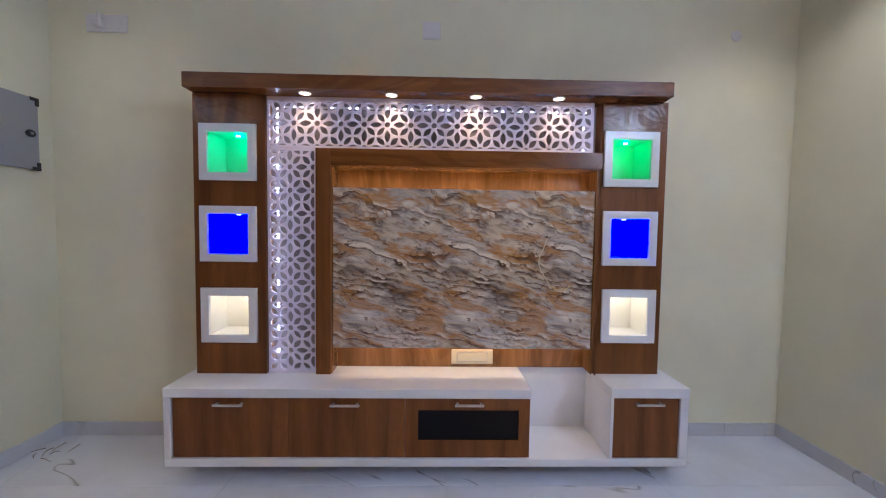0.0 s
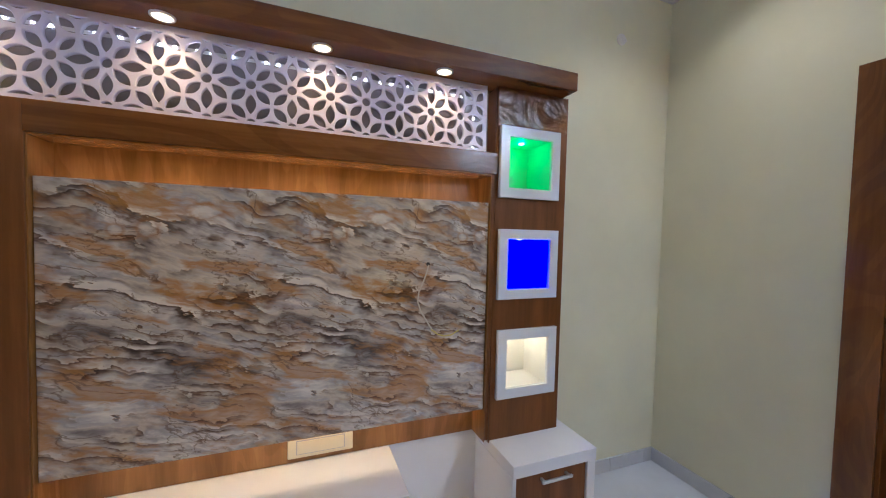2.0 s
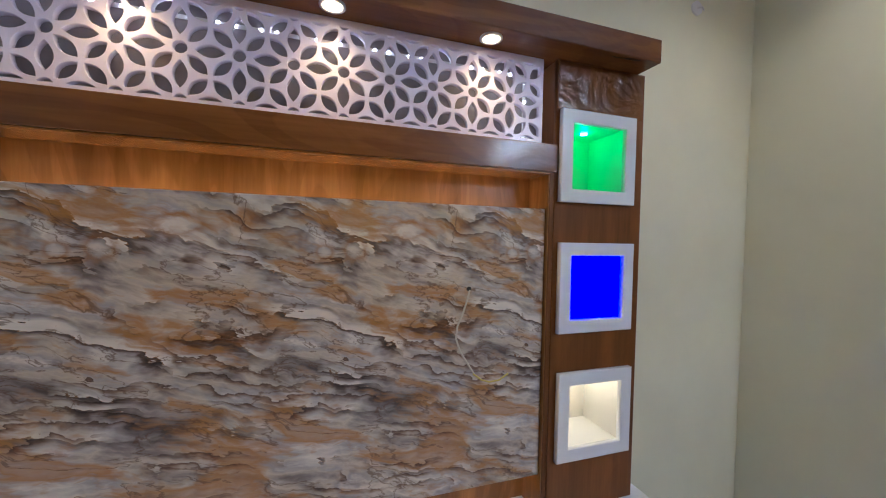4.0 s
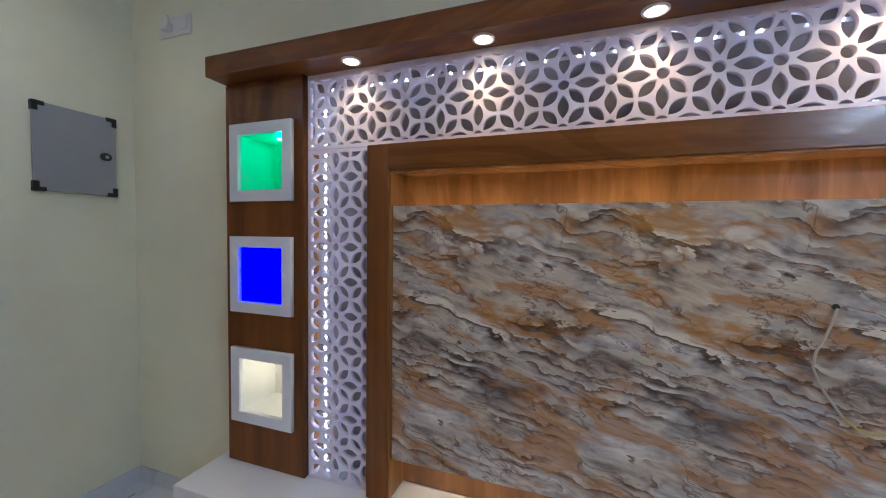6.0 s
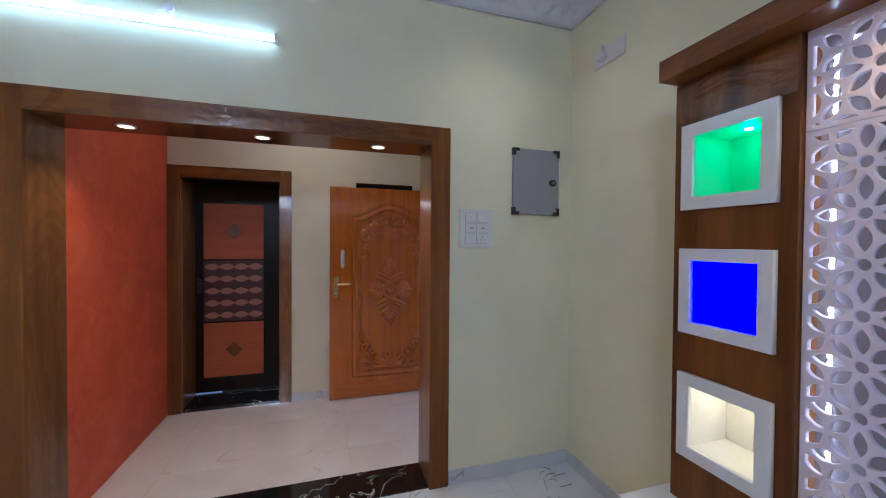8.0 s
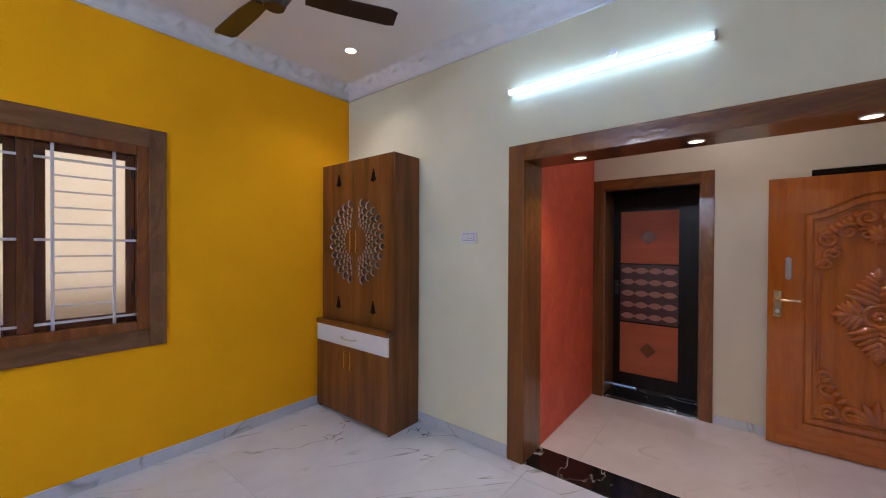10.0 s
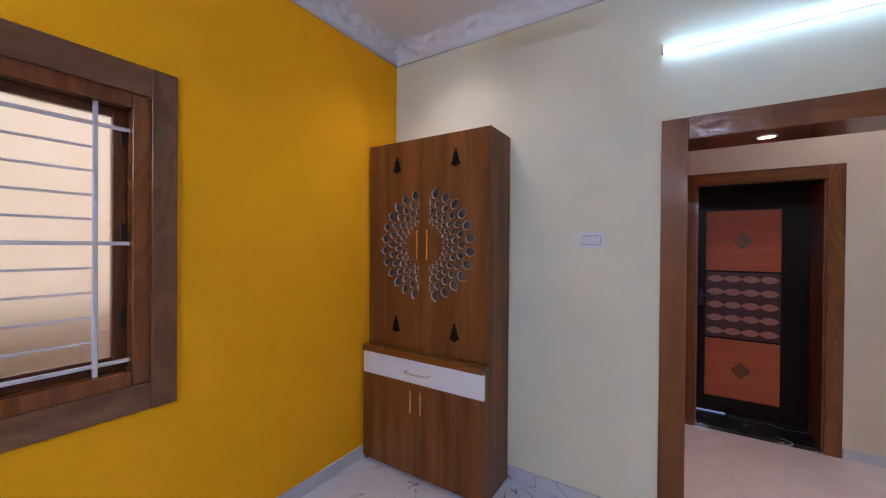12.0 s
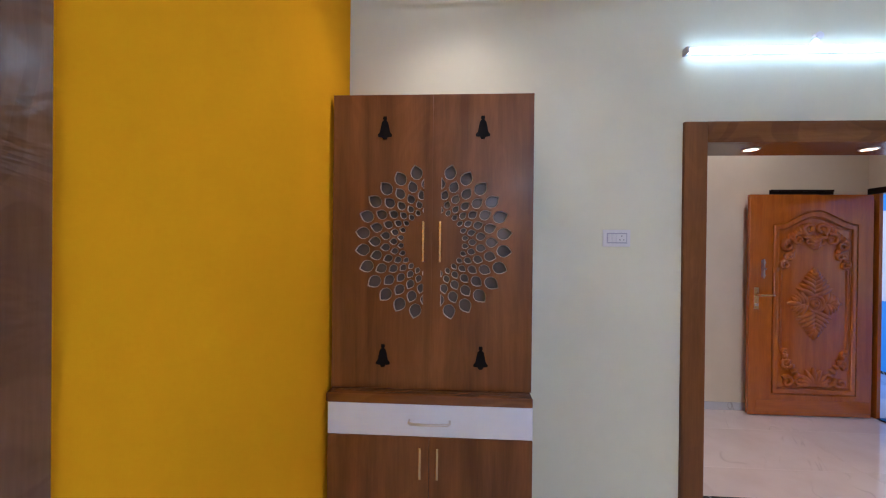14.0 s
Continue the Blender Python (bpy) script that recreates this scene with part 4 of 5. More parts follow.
def build_low_cabinet():
    yf = 2.012
    top, bot = 0.535, 0.098
    # continuous white carcass
    c = thing("low_cabinet_carcass", (0.2, 2.2, bot), "white laminate floating base cabinet body with an open bay", "cabinet")
    part("top_board", box(-1.232, 0.757, yf - 0.006, 2.349, 0.484, top, 0.002), M_WHITE, c)
    part("bottom_board", box(-1.235, 1.640, yf, WN, bot, 0.141, 0.002), M_WHITE, c)
    part("end_panel", box(-1.235, -1.197, yf, WN, 0.1415, 0.4835, 0.002), M_WHITE, c)
    part("back_panel", box(-1.18, 1.24, 2.363, 2.375, 0.1415, 0.534, 0), M_WHITE, c)
    part("divider", box(0.740, 0.757, yf + 0.03, 2.362, 0.1415, 0.4835, 0.001), M_WHITE, c)
    # near-black board at the back of the gap below the base
    part("dark_underboard", box(-1.1, 1.5, 2.40, WN, 0.02, bot - 0.001, 0), M_DARKWOOD, c, "dark board set back under the cabinet")
    # right box
    r = thing("side_cabinet", (1.43, 2.2, 0.16), "small white box cabinet with a walnut door", "cabinet")
    part("top_board", box(1.201, 1.640, yf - 0.004, WN, 0.489, 0.545, 0.002), M_WHITE, r)
    part("side_panel", box(1.201, 1.219, yf, 2.36, 0.1415, 0.4885, 0.001), M_WHITE, r)
    part("side_panel", box(1.594, 1.640, yf, WN, 0.1415, 0.4885, 0.002), M_WHITE, r)
    d = part("door", box(1.222, 1.591, yf + 0.008, yf + 0.026, 0.145, 0.486, 0.0015), M_WOOD, r, "walnut door")
    bar_handle(1.334, 1.492, yf + 0.008, 0.458, d)
    # flap fronts
    for i, (x0, x1, h0) in enumerate(((-1.193, -0.572, -0.963), (-0.569, 0.065, -0.338))):
        f = thing("cabinet_unit", ((x0 + x1) / 2, yf + 0.03, 0.16), "walnut laminate flap-door unit of the base cabinet", "cabinet", "flap units of the base cabinet")
        part("body", box(x0 + 0.002, x1 - 0.002, yf + 0.034, 2.36, 0.145, 0.481, 0), M_WHITE, f)
        dd = part("door", box(x0, x1, yf + 0.012, yf + 0.030, 0.145, 0.481, 0.0015), M_WOOD, f)
        bar_handle(h0, h0 + 0.159, yf + 0.012, 0.447, dd)
    f = thing("cabinet_unit", (0.40, yf + 0.03, 0.16), "walnut base cabinet unit with a black glass door pane", "cabinet", "flap units of the base cabinet")
    part("body", box(0.07, 0.738, yf + 0.034, 2.36, 0.145, 0.481, 0), M_WHITE, f)
    dd = part("door", plate(rect(0.068, 0.755, 0.145, 0.481), [rect(0.137, 0.697, 0.240, 0.412)], 0.018, facing_south(yf + 0.021), 0.001), M_WOOD, f)
    part("pane", box(0.134, 0.700, yf + 0.018, yf + 0.024, 0.237, 0.415, 0.0005), M_BLACKGLASS, dd, "black glass pane")
    bar_handle(0.339, 0.497, yf + 0.012, 0.450, dd)


build_low_cabinet()


# ---- prayer cabinet ----
def bell(cu, zc, h):
    """Outline of a hand bell."""
    half = [(0.10, 0.50), (0.13, 0.40), (0.07, 0.34), (0.20, 0.24), (0.26, 0.05), (0.32, -0.18), (0.46, -0.30), (0.44, -0.38), (0.18, -0.40), (0.10, -0.50)]
    return [(cu + 0.68 * a * h, zc + b * h) for a, b in half] + [(cu - 0.68 * a * h, zc + b * h) for a, b in reversed(half)]


def rosette_holes(cu, cv, u0, u1):
    holes = []
    n = 26
    for ring in range(5):
        r = 0.352 * 0.822 ** ring
        for i in range(n):
            a = math.pi / 2 + (i + (0.5 if ring % 2 else 0.0)) * 2 * math.pi / n
            k = r / 0.352
            ln, wd = 0.078 * k, 0.063 * k
            pts = []
            # petal: round towards the middle, pointed outwards
            for s, e in ((-0.48, 0.10), (-0.40, 0.30), (-0.2, 0.46), (0.02, 0.49), (0.22, 0.38), (0.40, 0.16), (0.5, 0.0), (0.40, -0.16), (0.22, -0.38), (0.02, -0.49), (-0.2, -0.46), (-0.40, -0.30), (-0.48, -0.10)):
                x, y = r + s * ln, e * wd
                pts.append((cu + x * math.cos(a) - y * math.sin(a), cv + x * math.sin(a) + y * math.cos(a)))
            c = clip(pts, u0, u1, 0, 3)
            if len(c) > 2 and area(c) > 4e-5:
                holes.append(c)
    return holes


def build_prayer_cabinet():
    t = thing("prayer_cabinet", (-2.1, -1.945, 0), "tall walnut prayer cabinet with pierced petal doors and white drawer", "cabinet")
    y0, y1 = -2.438, -1.456
    xb, xu, xl = WW + 0.013, -1.960, -1.900
    side = [(xb, 0.0), (xl - 0.001, 0.0), (xl - 0.001, 0.80), (xl - 0.001, 0.8005), (xu - 0.001, 0.8005), (xu - 0.001, 2.30), (xb, 2.30)]
    for y in (y0 + 0.009, y1 - 0.009):
        m = Matrix(((1, 0, 0, 0), (0, 0, -1, y), (0, 1, 0, 0), (0, 0, 0, 1)))
        part("side_panel", plate(side, [], 0.018, m, 0.001), M_WOOD, t)
    part("top_board", box(xb, xu - 0.001, y0 + 0.019, y1 - 0.019, 2.282, 2.299), M_WOODY, t)
    part("back_panel", box(xb, xb + 0.01, y0 + 0.019, y1 - 0.019, 0.0, 2.28, 0), M_WOOD, t)
    part("plinth", box(xb + 0.02, xl - 0.02, y0 + 0.019, y1 - 0.019, 0.0, 0.03), M_DARKWOOD, t)
    part("mid_shelf", box(xb + 0.01, xl, y0 + 0.019, y1 - 0.019, 0.785, 0.80), M_WOODY, t)
    ledge = part("ledge", box(xu + 0.001, -1.872, y0 - 0.004, y1 - 0.002, 0.801, 0.846, 0.004), M_WOODY, t, "walnut ledge board")
    dr = part("drawer_front", box(xl, xl + 0.018, y0 + 0.002, y1, 0.645, 0.798, 0.002), M_WHITE, t, "white laminate drawer front")
    hx = xl + 0.018
    part("handle", tube_path([[(-2.038, 0.722, 0.0, 0.006), (-2.038, 0.722, 0.026, 0.006), (-2.028, 0.719, 0.032, 0.007), (-1.94, 0.716, 0.034, 0.006), (-1.855, 0.719, 0.032, 0.007), (-1.845, 0.722, 0.026, 0.006), (-1.845, 0.722, 0.0, 0.006)]],
                            facing_east(hx)), M_STEEL, dr, "steel drawer handle")
    split = -1.943
    for a, b, hy in ((y0 + 0.002, split - 0.0015, -1.985), (split + 0.0015, y1, -1.903)):
        d = part("lower_door", box(xl, xl + 0.018, a, b, 0.032, 0.642, 0.0015), M_WOOD, t)
        part("handle", join(box(hx + 0.020, hx + 0.028, hy - 0.006, hy + 0.006, 0.455, 0.605, 0.002), box(hx, hx + 0.020, hy - 0.004, hy + 0.004, 0.465, 0.475, 0), box(hx, hx + 0.020, hy - 0.004, hy + 0.004, 0.585, 0.595, 0)),
             M_BRASS, d, "slim brass bar handle")
    cu, cv = -1.940, 1.575
    for a, b, hy, bu in ((y0, split - 0.0015, -1.985, -2.182), (split + 0.0015, y1, -1.903, -1.700)):
        u0, u1 = (a + 0.012, split - 0.042) if a < -2 else (split + 0.042, b - 0.012)
        holes = rosette_holes(cu, cv, u0, u1)
        me = plate(rect(a, b, 0.850, 2.297), holes, 0.018, facing_east(xu + 0.009), 0.0028)
        me.materials.append(M_WOOD)
        me.materials.append(M_MDF)
        for f in me.polygons:
            c, n = f.center, f.normal
            if abs(n.x) < 0.97 and a + 0.008 < c.y < b - 0.008 and 0.87 < c.z < 2.28:
                f.material_index = 1
        d = part("pierced_door", me, M_WOOD, t)
        # bell holes are not cut: black plates paint their dark inside
        for zc in (2.135, 1.010):
            part("bell_motif", plate(bell(bu, zc, 0.112), [], 0.004, facing_east(xu + 0.0195), 0.0005), M_BELL_HOLE, d, "black plate drawn as a dark pierced bell hole")
        hx2 = xu + 0.018
        part("handle", join(box(hx2 + 0.020, hx2 + 0.028, hy - 0.006, hy + 0.006, 1.475, 1.675, 0.002), box(hx2, hx2 + 0.020, hy - 0.004, hy + 0.004, 1.49, 1.50, 0), box(hx2, hx2 + 0.020, hy - 0.004, hy + 0.004, 1.65, 1.66, 0)),
             M_BRASS, d, "slim brass bar handle")
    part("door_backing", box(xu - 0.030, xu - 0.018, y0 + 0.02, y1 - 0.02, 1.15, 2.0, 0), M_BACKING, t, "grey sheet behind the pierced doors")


build_prayer_cabinet()


# ---- window ----
def build_window():
    t = thing("window_1", (-0.02, WS, 0.9), "wooden two-sash window with obscured glass and walnut trim", "window", kind="structure")
    ox0, ox1, oz0, oz1 = -0.684, 0.654, 0.838, 2.332
    ix0, ix1, iz0, iz1 = -0.585, 0.545, 0.955, 2.208
    y0, y1 = WS - 0.002, WS + 0.018
    part("trim_side", box(ox0, ix0, y0, y1, oz0, oz1, 0.003), M_WINTRIM, t)
    part("trim_side", box(ix1, ox1, y0, y1, oz0, oz1, 0.003), M_WINTRIM, t)
    part("trim_head", box(ix0, ix1, y0, y1 - 0.0015, iz1, oz1, 0.003), M_WINTRIMX, t)
    part("trim_sill", box(ix0, ix1, y0, y1 - 0.0015, oz0, iz0, 0.003), M_WINTRIMX, t)
    ya, yb = WS - 0.115, WS - 0.003
    f = 0.062
    fr = part("window_frame", join(box(ix0 - 0.012, ix0 + f, ya, yb, iz0, iz1, 0.004), box(ix1 - f, ix1 + 0.012, ya, yb, iz0, iz1, 0.004), box(ix0 + f, ix1 - f, ya, yb, iz1 - f, iz1 + 0.01, 0.004), box(ix0 + f, ix1 - f, ya, yb, iz0 - 0.01, iz0 + f, 0.004)), M_SASH, t, "brown wooden frame")
    cx = (ix0 + ix1) / 2
    # mullion and sashes take the copy darkened for backlight
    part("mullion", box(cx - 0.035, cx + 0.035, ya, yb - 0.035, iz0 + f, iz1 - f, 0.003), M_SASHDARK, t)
    for a, b in ((ix0 + f, cx - 0.035), (cx + 0.035, ix1 - f)):
        s = 0.048
        c, d = iz0 + f, iz1 - f
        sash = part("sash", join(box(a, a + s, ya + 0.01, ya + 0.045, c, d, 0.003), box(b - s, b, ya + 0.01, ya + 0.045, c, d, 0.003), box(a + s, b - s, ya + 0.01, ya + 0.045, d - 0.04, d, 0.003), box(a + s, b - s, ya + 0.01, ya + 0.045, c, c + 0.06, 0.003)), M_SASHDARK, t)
        pane = part("pane", box(a + s - 0.005, b - s + 0.005, ya + 0.024, ya + 0.029, c + 0.055, d - 0.035, 0), M_GLASS, sash, "obscured glass pane")
        pane.visible_shadow = False
        for z in (c + 0.18, (c + d) / 2 - 0.02, d - 0.16):
            part("hinge", box(a + 0.008 if a < cx - 0.3 else b - 0.022, a + 0.022 if a < cx - 0.3 else b - 0.008, ya + 0.045, ya + 0.052, z, z + 0.09, 0.002), M_BLACK, sash, "black hinge")
    g = thing("window_grille", (cx, WS - 0.04, 1.0), "white enamelled steel window grille", "grille")
    yg = WS - 0.045
    def bar(x0, x1, z0, z1, d=0.006):
        return box(x0, x1, yg - d, yg + d, z0, z1, 0.001)
    for x in (-0.412, -0.129, 0.081, 0.364):
        part("upright", box(x - 0.008, x + 0.008, yg - 0.008, yg + 0.008, 0.985, 2.150, 0.002), M_GRILL, g)
    part("upright", box(cx - 0.009, cx + 0.009, yg - 0.007, yg + 0.007, 1.06, 2.045, 0.002), M_GRILL, g)
    for z in (1.060, 1.565, 2.055):
        part("rail", box(ix0 + 0.06, ix1 - 0.06, yg - 0.006, yg + 0.006, z - 0.008, z + 0.008, 0.002), M_GRILL, g)
    for xa, xb in ((-0.404, -0.137), (0.089, 0.356)):
        for lo, hi in ((1.060, 1.565), (1.565, 2.055)):
            for i in range(1, 5):
                z = lo + (hi - lo) * i / 5
                part("bar", bar(xa, xb, z - 0.005, z + 0.005, 0.004), M_GRILL, g)


build_window()


# ---- east doorway ----
def build_east_door():
    c = thing("trim_east_casing", (WE, 1.05, 0), "walnut laminate casing around a closed door", "door casing", kind="structure")
    x0, x1 = WE - 0.022, WE + 0.002
    part("casing_side", box(x0, x1, 1.478, 1.602, 0, 2.262), M_FILMZ, c)
    part("casing_side", box(x0, x1, 0.478, 0.602, 0, 2.262), M_WOOD, c)
    part("casing_head", box(x0 - 0.0015, x1, 0.602, 1.478, 2.138, 2.262), M_WOODY, c)
    part("jamb", box(WE + 0.003, WE + 0.12, 1.465, 1.4795, 0, 2.137), M_WOOD, c)
    part("jamb", box(WE + 0.003, WE + 0.12, 0.6005, 0.615, 0, 2.137), M_WOOD, c)
    d = thing("door_east", (WE + 0.1, 1.05, 0), "closed dark walnut flush door", "door", kind="structure")
    part("leaf", box(WE + 0.07, WE + 0.11, 0.616, 1.464, 0.005, 2.136, 0.002), M_DARKWOOD, d)


build_east_door()


# ---- fittings on the walls ----
def build_breaker_box():
    y0, y1, z0, z1 = 2.049, 2.396, 1.735, 2.168
    t = thing("breaker_box", (WW, (y0 + y1) / 2, z0), "grey metal breaker box with black corner caps", "breaker box")
    x = WW + 0.034
    part("body", box(WW, WW + 0.014, y0 + 0.012, y1 - 0.012, z0 + 0.012, z1 - 0.012, 0.002), M_GREY, t)
    d = part("door", box(WW + 0.0145, x, y0, y1, z0, z1, 0.004), M_GREY, t)
    for yc, sy in ((y0, 1), (y1, -1)):
        for zc, sz in ((z0, 1), (z1, -1)):
            ys, zs = sorted((yc - sy * 0.003, yc + sy * 0.046)), sorted((zc - sz * 0.003, zc + sz * 0.018))
            ys2, zs2 = sorted((yc - sy * 0.003, yc + sy * 0.020)), sorted((zc - sz * 0.003, zc + sz * 0.046))
            part("corner_cap", join(box(WW + 0.012, x + 0.004, ys[0], ys[1], zs[0], zs[1], 0.002), box(WW + 0.012, x + 0.0045, ys2[0], ys2[1], zs2[0], zs2[1], 0.002)), M_BLACK, d, "black plastic corner cap")
    k = part("latch", plate([(2.345 + 0.026 * math.cos(a), 1.950 + 0.020 * math.sin(a)) for a in [2 * math.pi * i / 20 for i in range(20)]], [], 0.008, facing_east(x + 0.004), 0.002), M_BLACK, d, "black oval latch")
    part("latch_grip", box(x + 0.008, x + 0.012, 2.339, 2.355, 1.942, 1.958, 0.001), M_GREY, k)


build_breaker_box()


def build_switchboard():
    y0, y1, z0, z1 = 1.684, 1.920, 1.512, 1.760
    t = thing("switchboard", (WW, 1.8, z0), "white modular switchboard with rows of switches and sockets", "switchboard")
    x = WW + 0.012
    part("plate", box(WW, x, y0, y1, z0, z1, 0.003), M_PLATE, t)
    w, h = 0.074, 0.058
    for r in range(3):
        zc = z1 - 0.055 - r * 0.068
        part("row_frame", box(x, x + 0.002, y0 + 0.0395, y1 - 0.0395, zc - h / 2 - 0.002, zc + h / 2 + 0.002, 0.0005), M_GAP, t, "grey shadow line")
        for c in range(2):
            yc = (y0 + y1) / 2 + (c - 0.5) * (w + 0.005)
            s = part("module", box(x + 0.002, x + 0.006, yc - w / 2, yc + w / 2, zc - h / 2, zc + h / 2, 0.0015), M_PLATE, t)
            if r == 1:
                part("fan_knob", box(x + 0.006, x + 0.016, yc - 0.012, yc + 0.012, zc - 0.004, zc + 0.004, 0.002), M_GREY, s)
            if r == 2 and c == 1:
                for dy, dz in ((0, 0.012), (-0.012, -0.008), (0.012, -0.008)):
                    part("pin_hole", cyl((x + 0.0058, yc + dy, zc + dz), (x + 0.0064, yc + dy, zc + dz), 0.0035, 10), M_BLACK, s)


build_switchboard()


def build_sockets():
    t = thing("wall_socket", (WW, -0.93, 1.56), "white switch and socket plate on the wall", "socket")
    x = WW + 0.012
    y0, y1, z0, z1 = -1.008, -0.858, 1.563, 1.658
    part("plate", box(WW, x, y0, y1, z0, z1, 0.003), M_PLATE, t)
    part("inner_frame", box(x, x + 0.002, y0 + 0.019, y1 - 0.019, z0 + 0.018, z1 - 0.018, 0.0005), M_GAP, t, "grey inner frame")
    for a in (0.025, 0.0475):
        part("switch", box(x + 0.002, x + 0.008, y0 + a, y0 + a + 0.0205, z0 + 0.025, z1 - 0.025, 0.002), M_PLATE, t)
    s = part("socket_face", box(x + 0.002, x + 0.005, y0 + 0.071, y1 - 0.025, z0 + 0.025, z1 - 0.025, 0.001), M_PLATE, t)
    for dy, dz in ((0, 0.013), (-0.010, -0.008), (0.010, -0.008)):
        part("pin_hole", cyl((x + 0.0048, -0.908 + dy, 1.609 + dz), (x + 0.0056, -0.908 + dy, 1.609 + dz), 0.0032, 10), M_BLACK, s)
    # blank plate over the unit
    t = thing("blank_plate", (0.18, WN, 2.64), "square blank switch plate high on the wall", "switch plate")
    part("plate", box(0.122, 0.237, WN - 0.010, WN, 2.640, 2.750, 0.003), M_PLATE, t)
    part("cover", box(0.132, 0.227, WN - 0.013, WN - 0.010, 2.650, 2.740, 0.002), M_PLATE, t)
    # plate with a plug top near the corner
    t = thing("wall_socket", (-1.89, WN, 2.63), "white high-level socket plate with a plug holder", "socket")
    part("plate", box(-2.017, -1.760, WN - 0.012, WN, 2.633, 2.742, 0.003), M_PLATE, t)
    part("plug", join(box(-1.945, -1.895, WN - 0.055, WN - 0.012, 2.655, 2.700, 0.006), cyl((-1.915, WN - 0.035, 2.695), (-1.905, WN - 0.045, 2.735), 0.012)), M_PLATE, t, "white plug")
    part("switch", box(-1.850, -1.790, WN - 0.016, WN - 0.012, 2.655, 2.720, 0.002), M_PLATE, t)
    # round hook plate
    t = thing("ceiling_rose_plate", (2.2, WN, 2.68), "small round white wire outlet on the wall", "wire outlet")
    part("disc", cyl((2.196, WN - 0.008, 2.713), (2.196, WN, 2.713), 0.034, 24), M_PLATE, t)
    part("wire_end", tube_path([[(2.196, 2.713, 0.008, 0.004), (2.205, 2.708, 0.028, 0.004), (2.212, 2.690, 0.030, 0.003)]], facing_south(WN)), M_PLATE, t)


build_sockets()


def build_tube_light(m, diffuser):
    """A slim batten 1.2 m long, built against the plane x = 0 at height 0, laid on a wall by m."""
    t = thing("tube_light", (0, 0, 0), "lit slim white tube light fixed to the wall", "tube light", "tube lights")
    part("back_rail", box(0, 0.018, -0.590, 0.590, -0.013, 0.013, 0.001), M_PLATE, t)
    bm = bmesh.new()
    n = 12
    rows = [[bm.verts.new((0.0185 + 0.026 * math.sin(math.pi * i / n), y, 0.0165 * math.cos(math.pi * i / n))) for i in range(n + 1)] for y in (-0.590, 0.590)]
    for i in range(n):
        bm.faces.new((rows[0][i], rows[0][i + 1], rows[1][i + 1], rows[1][i]))
    bm.faces.new((rows[0][n], rows[0][0], rows[1][0], rows[1][n]))
    bm.faces.new(rows[0])
    bm.faces.new(list(reversed(rows[1])))
    bmesh.ops.recalc_face_normals(bm, faces=bm.faces)
    part("diffuser", bm, diffuser, t, "glowing cool white diffuser")
    for a, b in ((-0.606, -0.591), (0.591, 0.606)):
        part("end_cap", box(0, 0.048, a, b, -0.020, 0.020, 0.003), M_PLATE, t)
    part("supply_wire", tube_path([[(0.04, 0.010, 0.018, 0.004), (0.055, 0.050, 0.03, 0.004), (0.095, 0.072, 0.02, 0.004)]], facing_east(0)), M_PLATE, t)
    part("wire_rose", cyl((0, 0.102, 0.075), (0.022, 0.102, 0.075), 0.022, 20), M_PLATE, t)
    t.matrix_basis = m
    return t


build_tube_light(pose(WW, 0.02, 2.640), M_TUBE)
# unseen tube added opposite as general fill light
build_tube_light(pose(WE, -0.55, 2.640, 0, 0, 180), M_FILL_EAST)


# ---- ceiling ----
# south-west one is known; the other three are assumed, unseen lamps lighting the walls
for _x, _y, _share in ((-1.785, -1.81, 1.0), (-1.785, 1.86, 0.5), (2.14, 1.86, 1.1), (2.14, -1.81, 1.0)):
    lamp_fitting("downlight", _x, _y, CEIL, 0.055, "round recessed ceiling downlight glowing warm white", "ceiling downlights")
    spot_lamp(_x, _y, CEIL - 0.02, DOWNLIGHT_W * _share, WARM, 120, 1.0, 0.08)


# foyer lamp out of view, added to brighten it and the carved door
lamp_fitting("downlight", -3.15, 0.75, CEIL, 0.055, "round recessed ceiling downlight glowing warm white", "ceiling downlights")
spot_lamp(-3.15, 0.75, CEIL - 0.02, FOYER_W, WARM, 168, 1.0, 0.05)


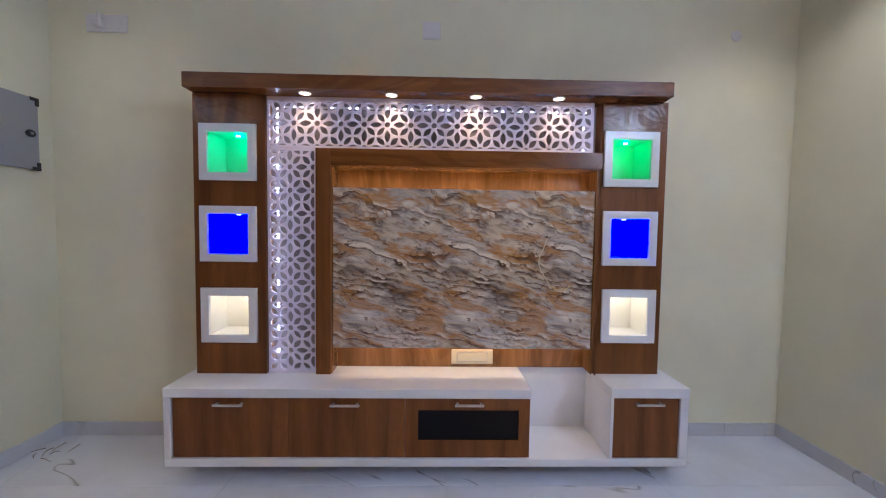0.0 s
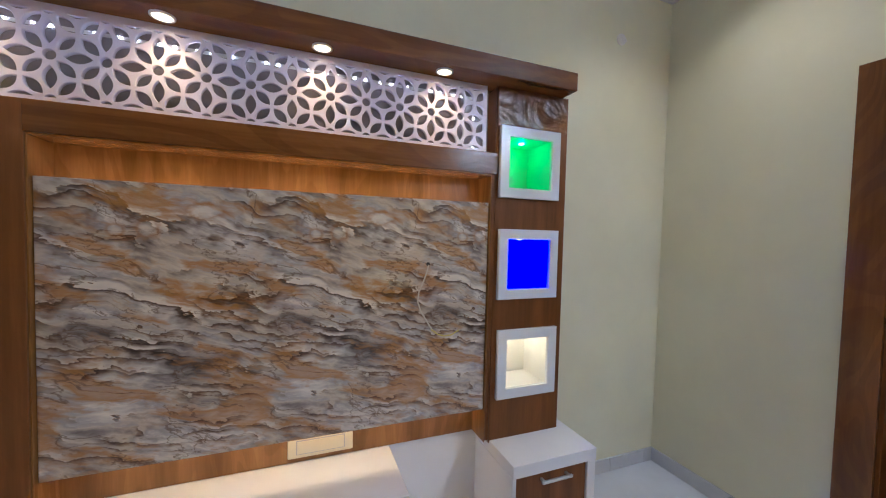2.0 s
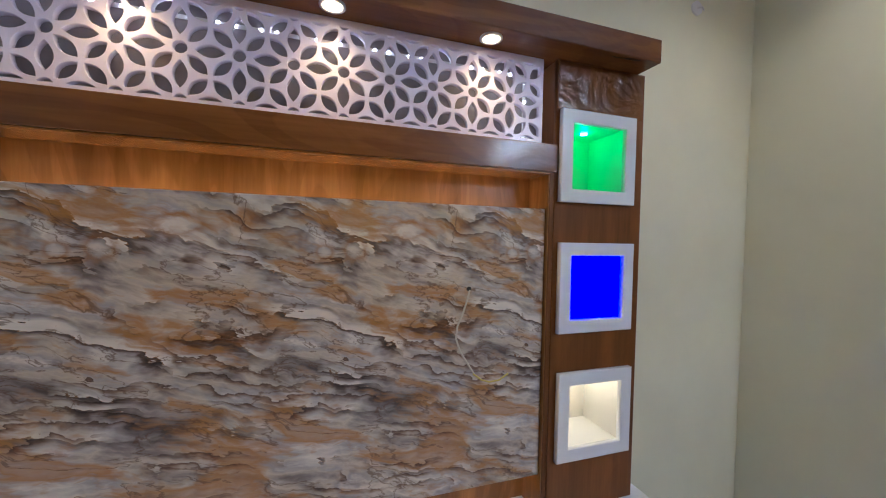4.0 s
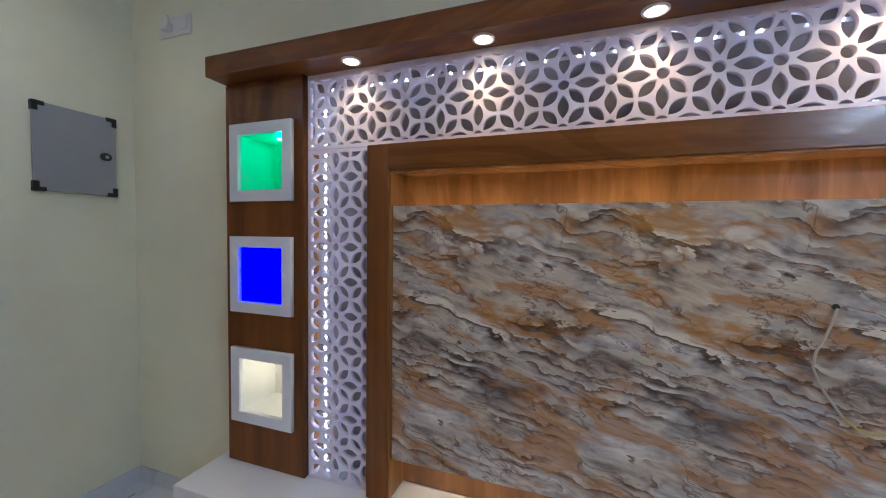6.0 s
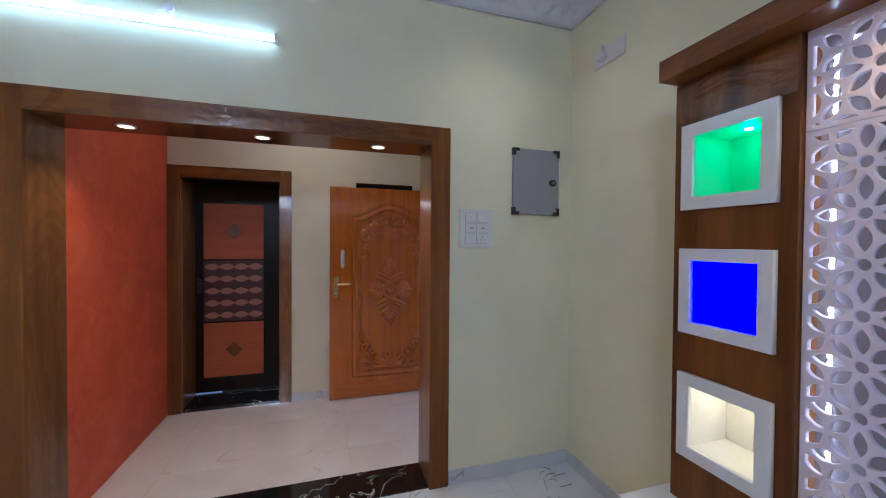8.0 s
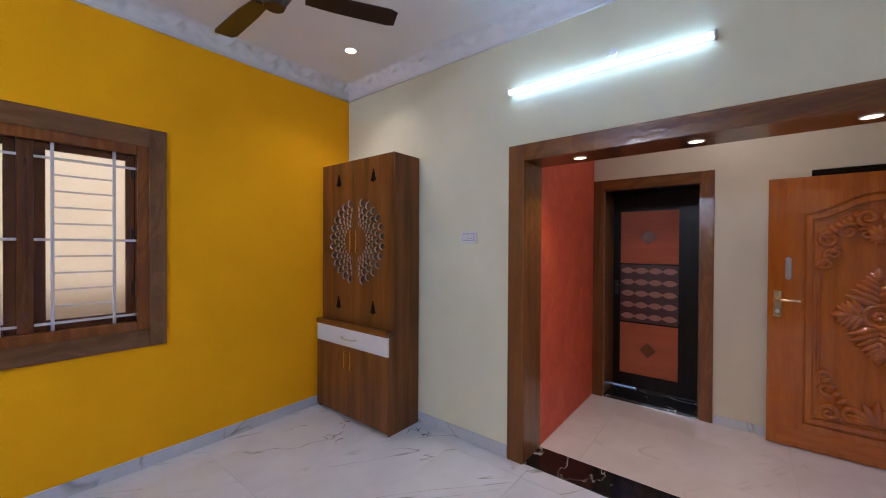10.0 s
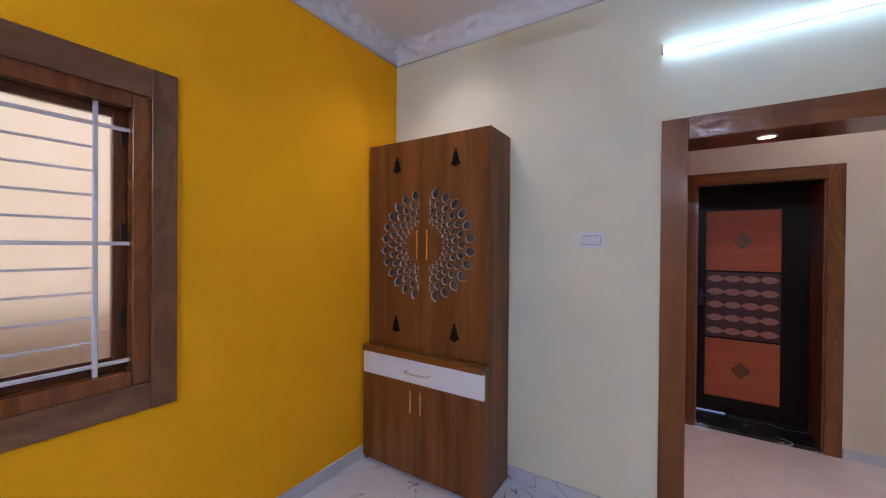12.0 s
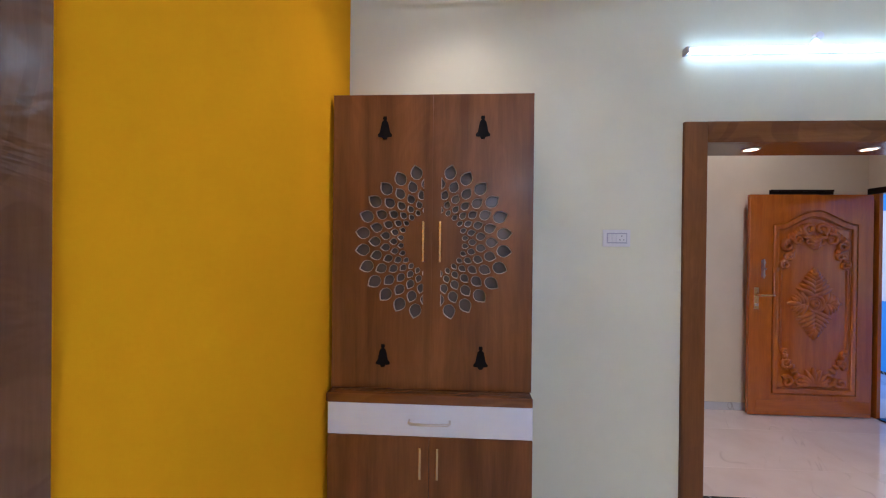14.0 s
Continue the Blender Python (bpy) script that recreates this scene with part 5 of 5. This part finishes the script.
def build_fan():
    hx, hy, hz = -0.81, -1.16, 2.85
    t = thing("ceiling_fan", (hx, hy, CEIL), "dark brown three-blade ceiling fan at rest", "fan")
    part("canopy", cyl((hx, hy, CEIL), (hx, hy, CEIL - 0.06), 0.055, 24, 0.035), M_FAN, t)
    part("down_rod", cyl((hx, hy, CEIL - 0.05), (hx, hy, hz + 0.05), 0.012), M_FAN, t)
    part("motor", join(cyl((hx, hy, hz + 0.055), (hx, hy, hz + 0.01), 0.07, 28, 0.10), cyl((hx, hy, hz + 0.01), (hx, hy, hz - 0.035), 0.10, 28, 0.075)), M_FAN, t)
    part("cap", cyl((hx, hy, hz - 0.035), (hx, hy, hz - 0.085), 0.072, 24, 0.05), M_FAN, t)
    for k in range(3):
        a = radians(150 + 120 * k)
        bm = bmesh.new()
        outline = [(0.15, -0.045), (0.30, -0.058), (0.60, -0.066), (0.64, -0.050), (0.64, 0.050), (0.60, 0.062), (0.30, 0.058), (0.15, 0.045)]
        lo = [bm.verts.new((u, v, -0.003 - 0.12 * v)) for u, v in outline]
        hi = [bm.verts.new((u, v, 0.003 - 0.12 * v)) for u, v in outline]
        bm.faces.new(list(reversed(lo)))
        bm.faces.new(hi)
        for i in range(8):
            bm.faces.new((lo[i], lo[(i + 1) % 8], hi[(i + 1) % 8], hi[i]))
        bmesh.ops.transform(bm, matrix=Matrix.Translation((hx, hy, hz)) @ Matrix.Rotation(a, 4, "Z"), verts=bm.verts)
        b = part("blade", bm, M_FAN, t)
        arm = box(0.07, 0.20, -0.022, 0.022, 0.004, 0.010, 0.001)
        bmesh.ops.transform(arm, matrix=Matrix.Translation((hx, hy, hz)) @ Matrix.Rotation(a, 4, "Z"), verts=arm.verts)
        part("bracket", arm, M_FAN, b)


build_fan()


# ---- outside ----
def build_outside():
    structure("ground", box(-60, 60, -60, 60, -0.16, -0.06, 0), M_CONC, "pale paved ground outside the house", "ground")
    w = thing("compound_wall", (-3.6, 4.0, -0.06), "blue and white painted wall facing the main door", "wall", kind="structure")
    part("dado", box(-8, -1.5, 3.60, 3.80, 0.02, 0.92, 0), M_BLUE, w, "blue painted dado")
    part("upper", box(-8, -1.5, 3.605, 3.80, 0.92, 2.08, 0), M_OUTWHITE, w, "white painted band")
    # unseen upper height is added to keep sun off the foyer floor
    part("band", box(-8, -1.5, 3.60, 3.80, 2.08, 4.70, 0), M_BLUE, w, "blue painted band carried up high to block the sun")
    part("plinth", box(-8, -1.5, 3.59, 3.80, -0.06, 0.02, 0), M_GRANITE, w, "black plinth strip")
    structure("pavement_porch", box(-8, -1.5, FN + 0.001, 3.59, -0.06, -0.012, 0), M_TILE, "pale tiled porch floor", "pavement")
    structure("wall_neighbour", box(-6, 6, WS - 1.75, WS - 1.6, -0.06, 3.2, 0), M_OUTTAN, "tan plastered boundary wall outside the window", "wall")


build_outside()


# ---- scraps on the floor ----
def build_scraps():
    rng = random.Random(4)
    for name, cx, cy, n, spread, col, label in (("twig_scraps", -2.12, 2.32, 7, 0.10, M_DRY, "dry twig and cable scraps in the corner of the floor"),
                                                ("twig_scraps", -2.05, -1.36, 6, 0.16, M_BLACK, "dark thread and twig scraps beside the prayer cabinet"),
                                                ("twig_scraps", -1.72, -1.85, 5, 0.16, M_DRY, "dry twig scraps before the prayer cabinet")):
        paths = []
        for _ in range(n):
            x, y, a = cx + rng.uniform(-spread, spread), cy + rng.uniform(-spread, spread), rng.uniform(0, 6.28)
            ln, bend = rng.uniform(0.04, 0.11), rng.uniform(-1.2, 1.2)
            path = []
            for i in range(6):
                k = i / 5
                path.append((x, y, 0.0035 + 0.006 * math.sin(3.14 * k), 0.0026 * (1 - 0.5 * k)))
                x += ln / 5 * math.cos(a + bend * k)
                y += ln / 5 * math.sin(a + bend * k)
            paths.append(path)
        me = tube_path(paths, Matrix.Identity(4), 1)
        me.materials.append(col)
        tagged(new(name, me), label, "debris", kind="stuff")


build_scraps()


# ---- floor tiles ----
def build_floor():
    base = structure("floor", box(FW - 0.42, WE + 0.23, WS - 0.23, WN + 0.23, -0.06, -0.003, 0), M_GROUT, "white marble-look glossy tiled floor with grey veins", "floor")
    def tiles(x0, x1, y0, y1, w, h, mat, ox, oy):
        shared = {}
        nx, ny = int((x1 - x0) / w) + 2, int((y1 - y0) / h) + 2
        for i in range(-1, nx):
            for j in range(-1, ny):
                a, b = max(x0, ox + x0 + i * w), min(x1, ox + x0 + (i + 1) * w)
                c, d = max(y0, oy + y0 + j * h), min(y1, oy + y0 + (j + 1) * h)
                if b - a < 0.02 or d - c < 0.02:
                    continue
                key = (round(b - a, 3), round(d - c, 3))
                if key not in shared:
                    bm = box(-(b - a) / 2 + 0.0008, (b - a) / 2 - 0.0008, -(d - c) / 2 + 0.0008, (d - c) / 2 - 0.0008, -0.008, 0.0, 0.0006)
                    me = bpy.data.meshes.new("tile")
                    bm.to_mesh(me)
                    bm.free()
                    me.materials.append(mat)
                    shared[key] = me
                ob = new("tile", shared[key])
                ob.parent = base
                ob.location = ((a + b) / 2, (c + d) / 2, 0)
    tiles(WW, WE, WS, WN, 1.2, 0.6, M_TILE, 0.156, 0.26)
    tiles(FW, WW - 0.275, FS, FN, 0.6, 1.2, M_TILE2, -0.2, 0.3)


build_floor()
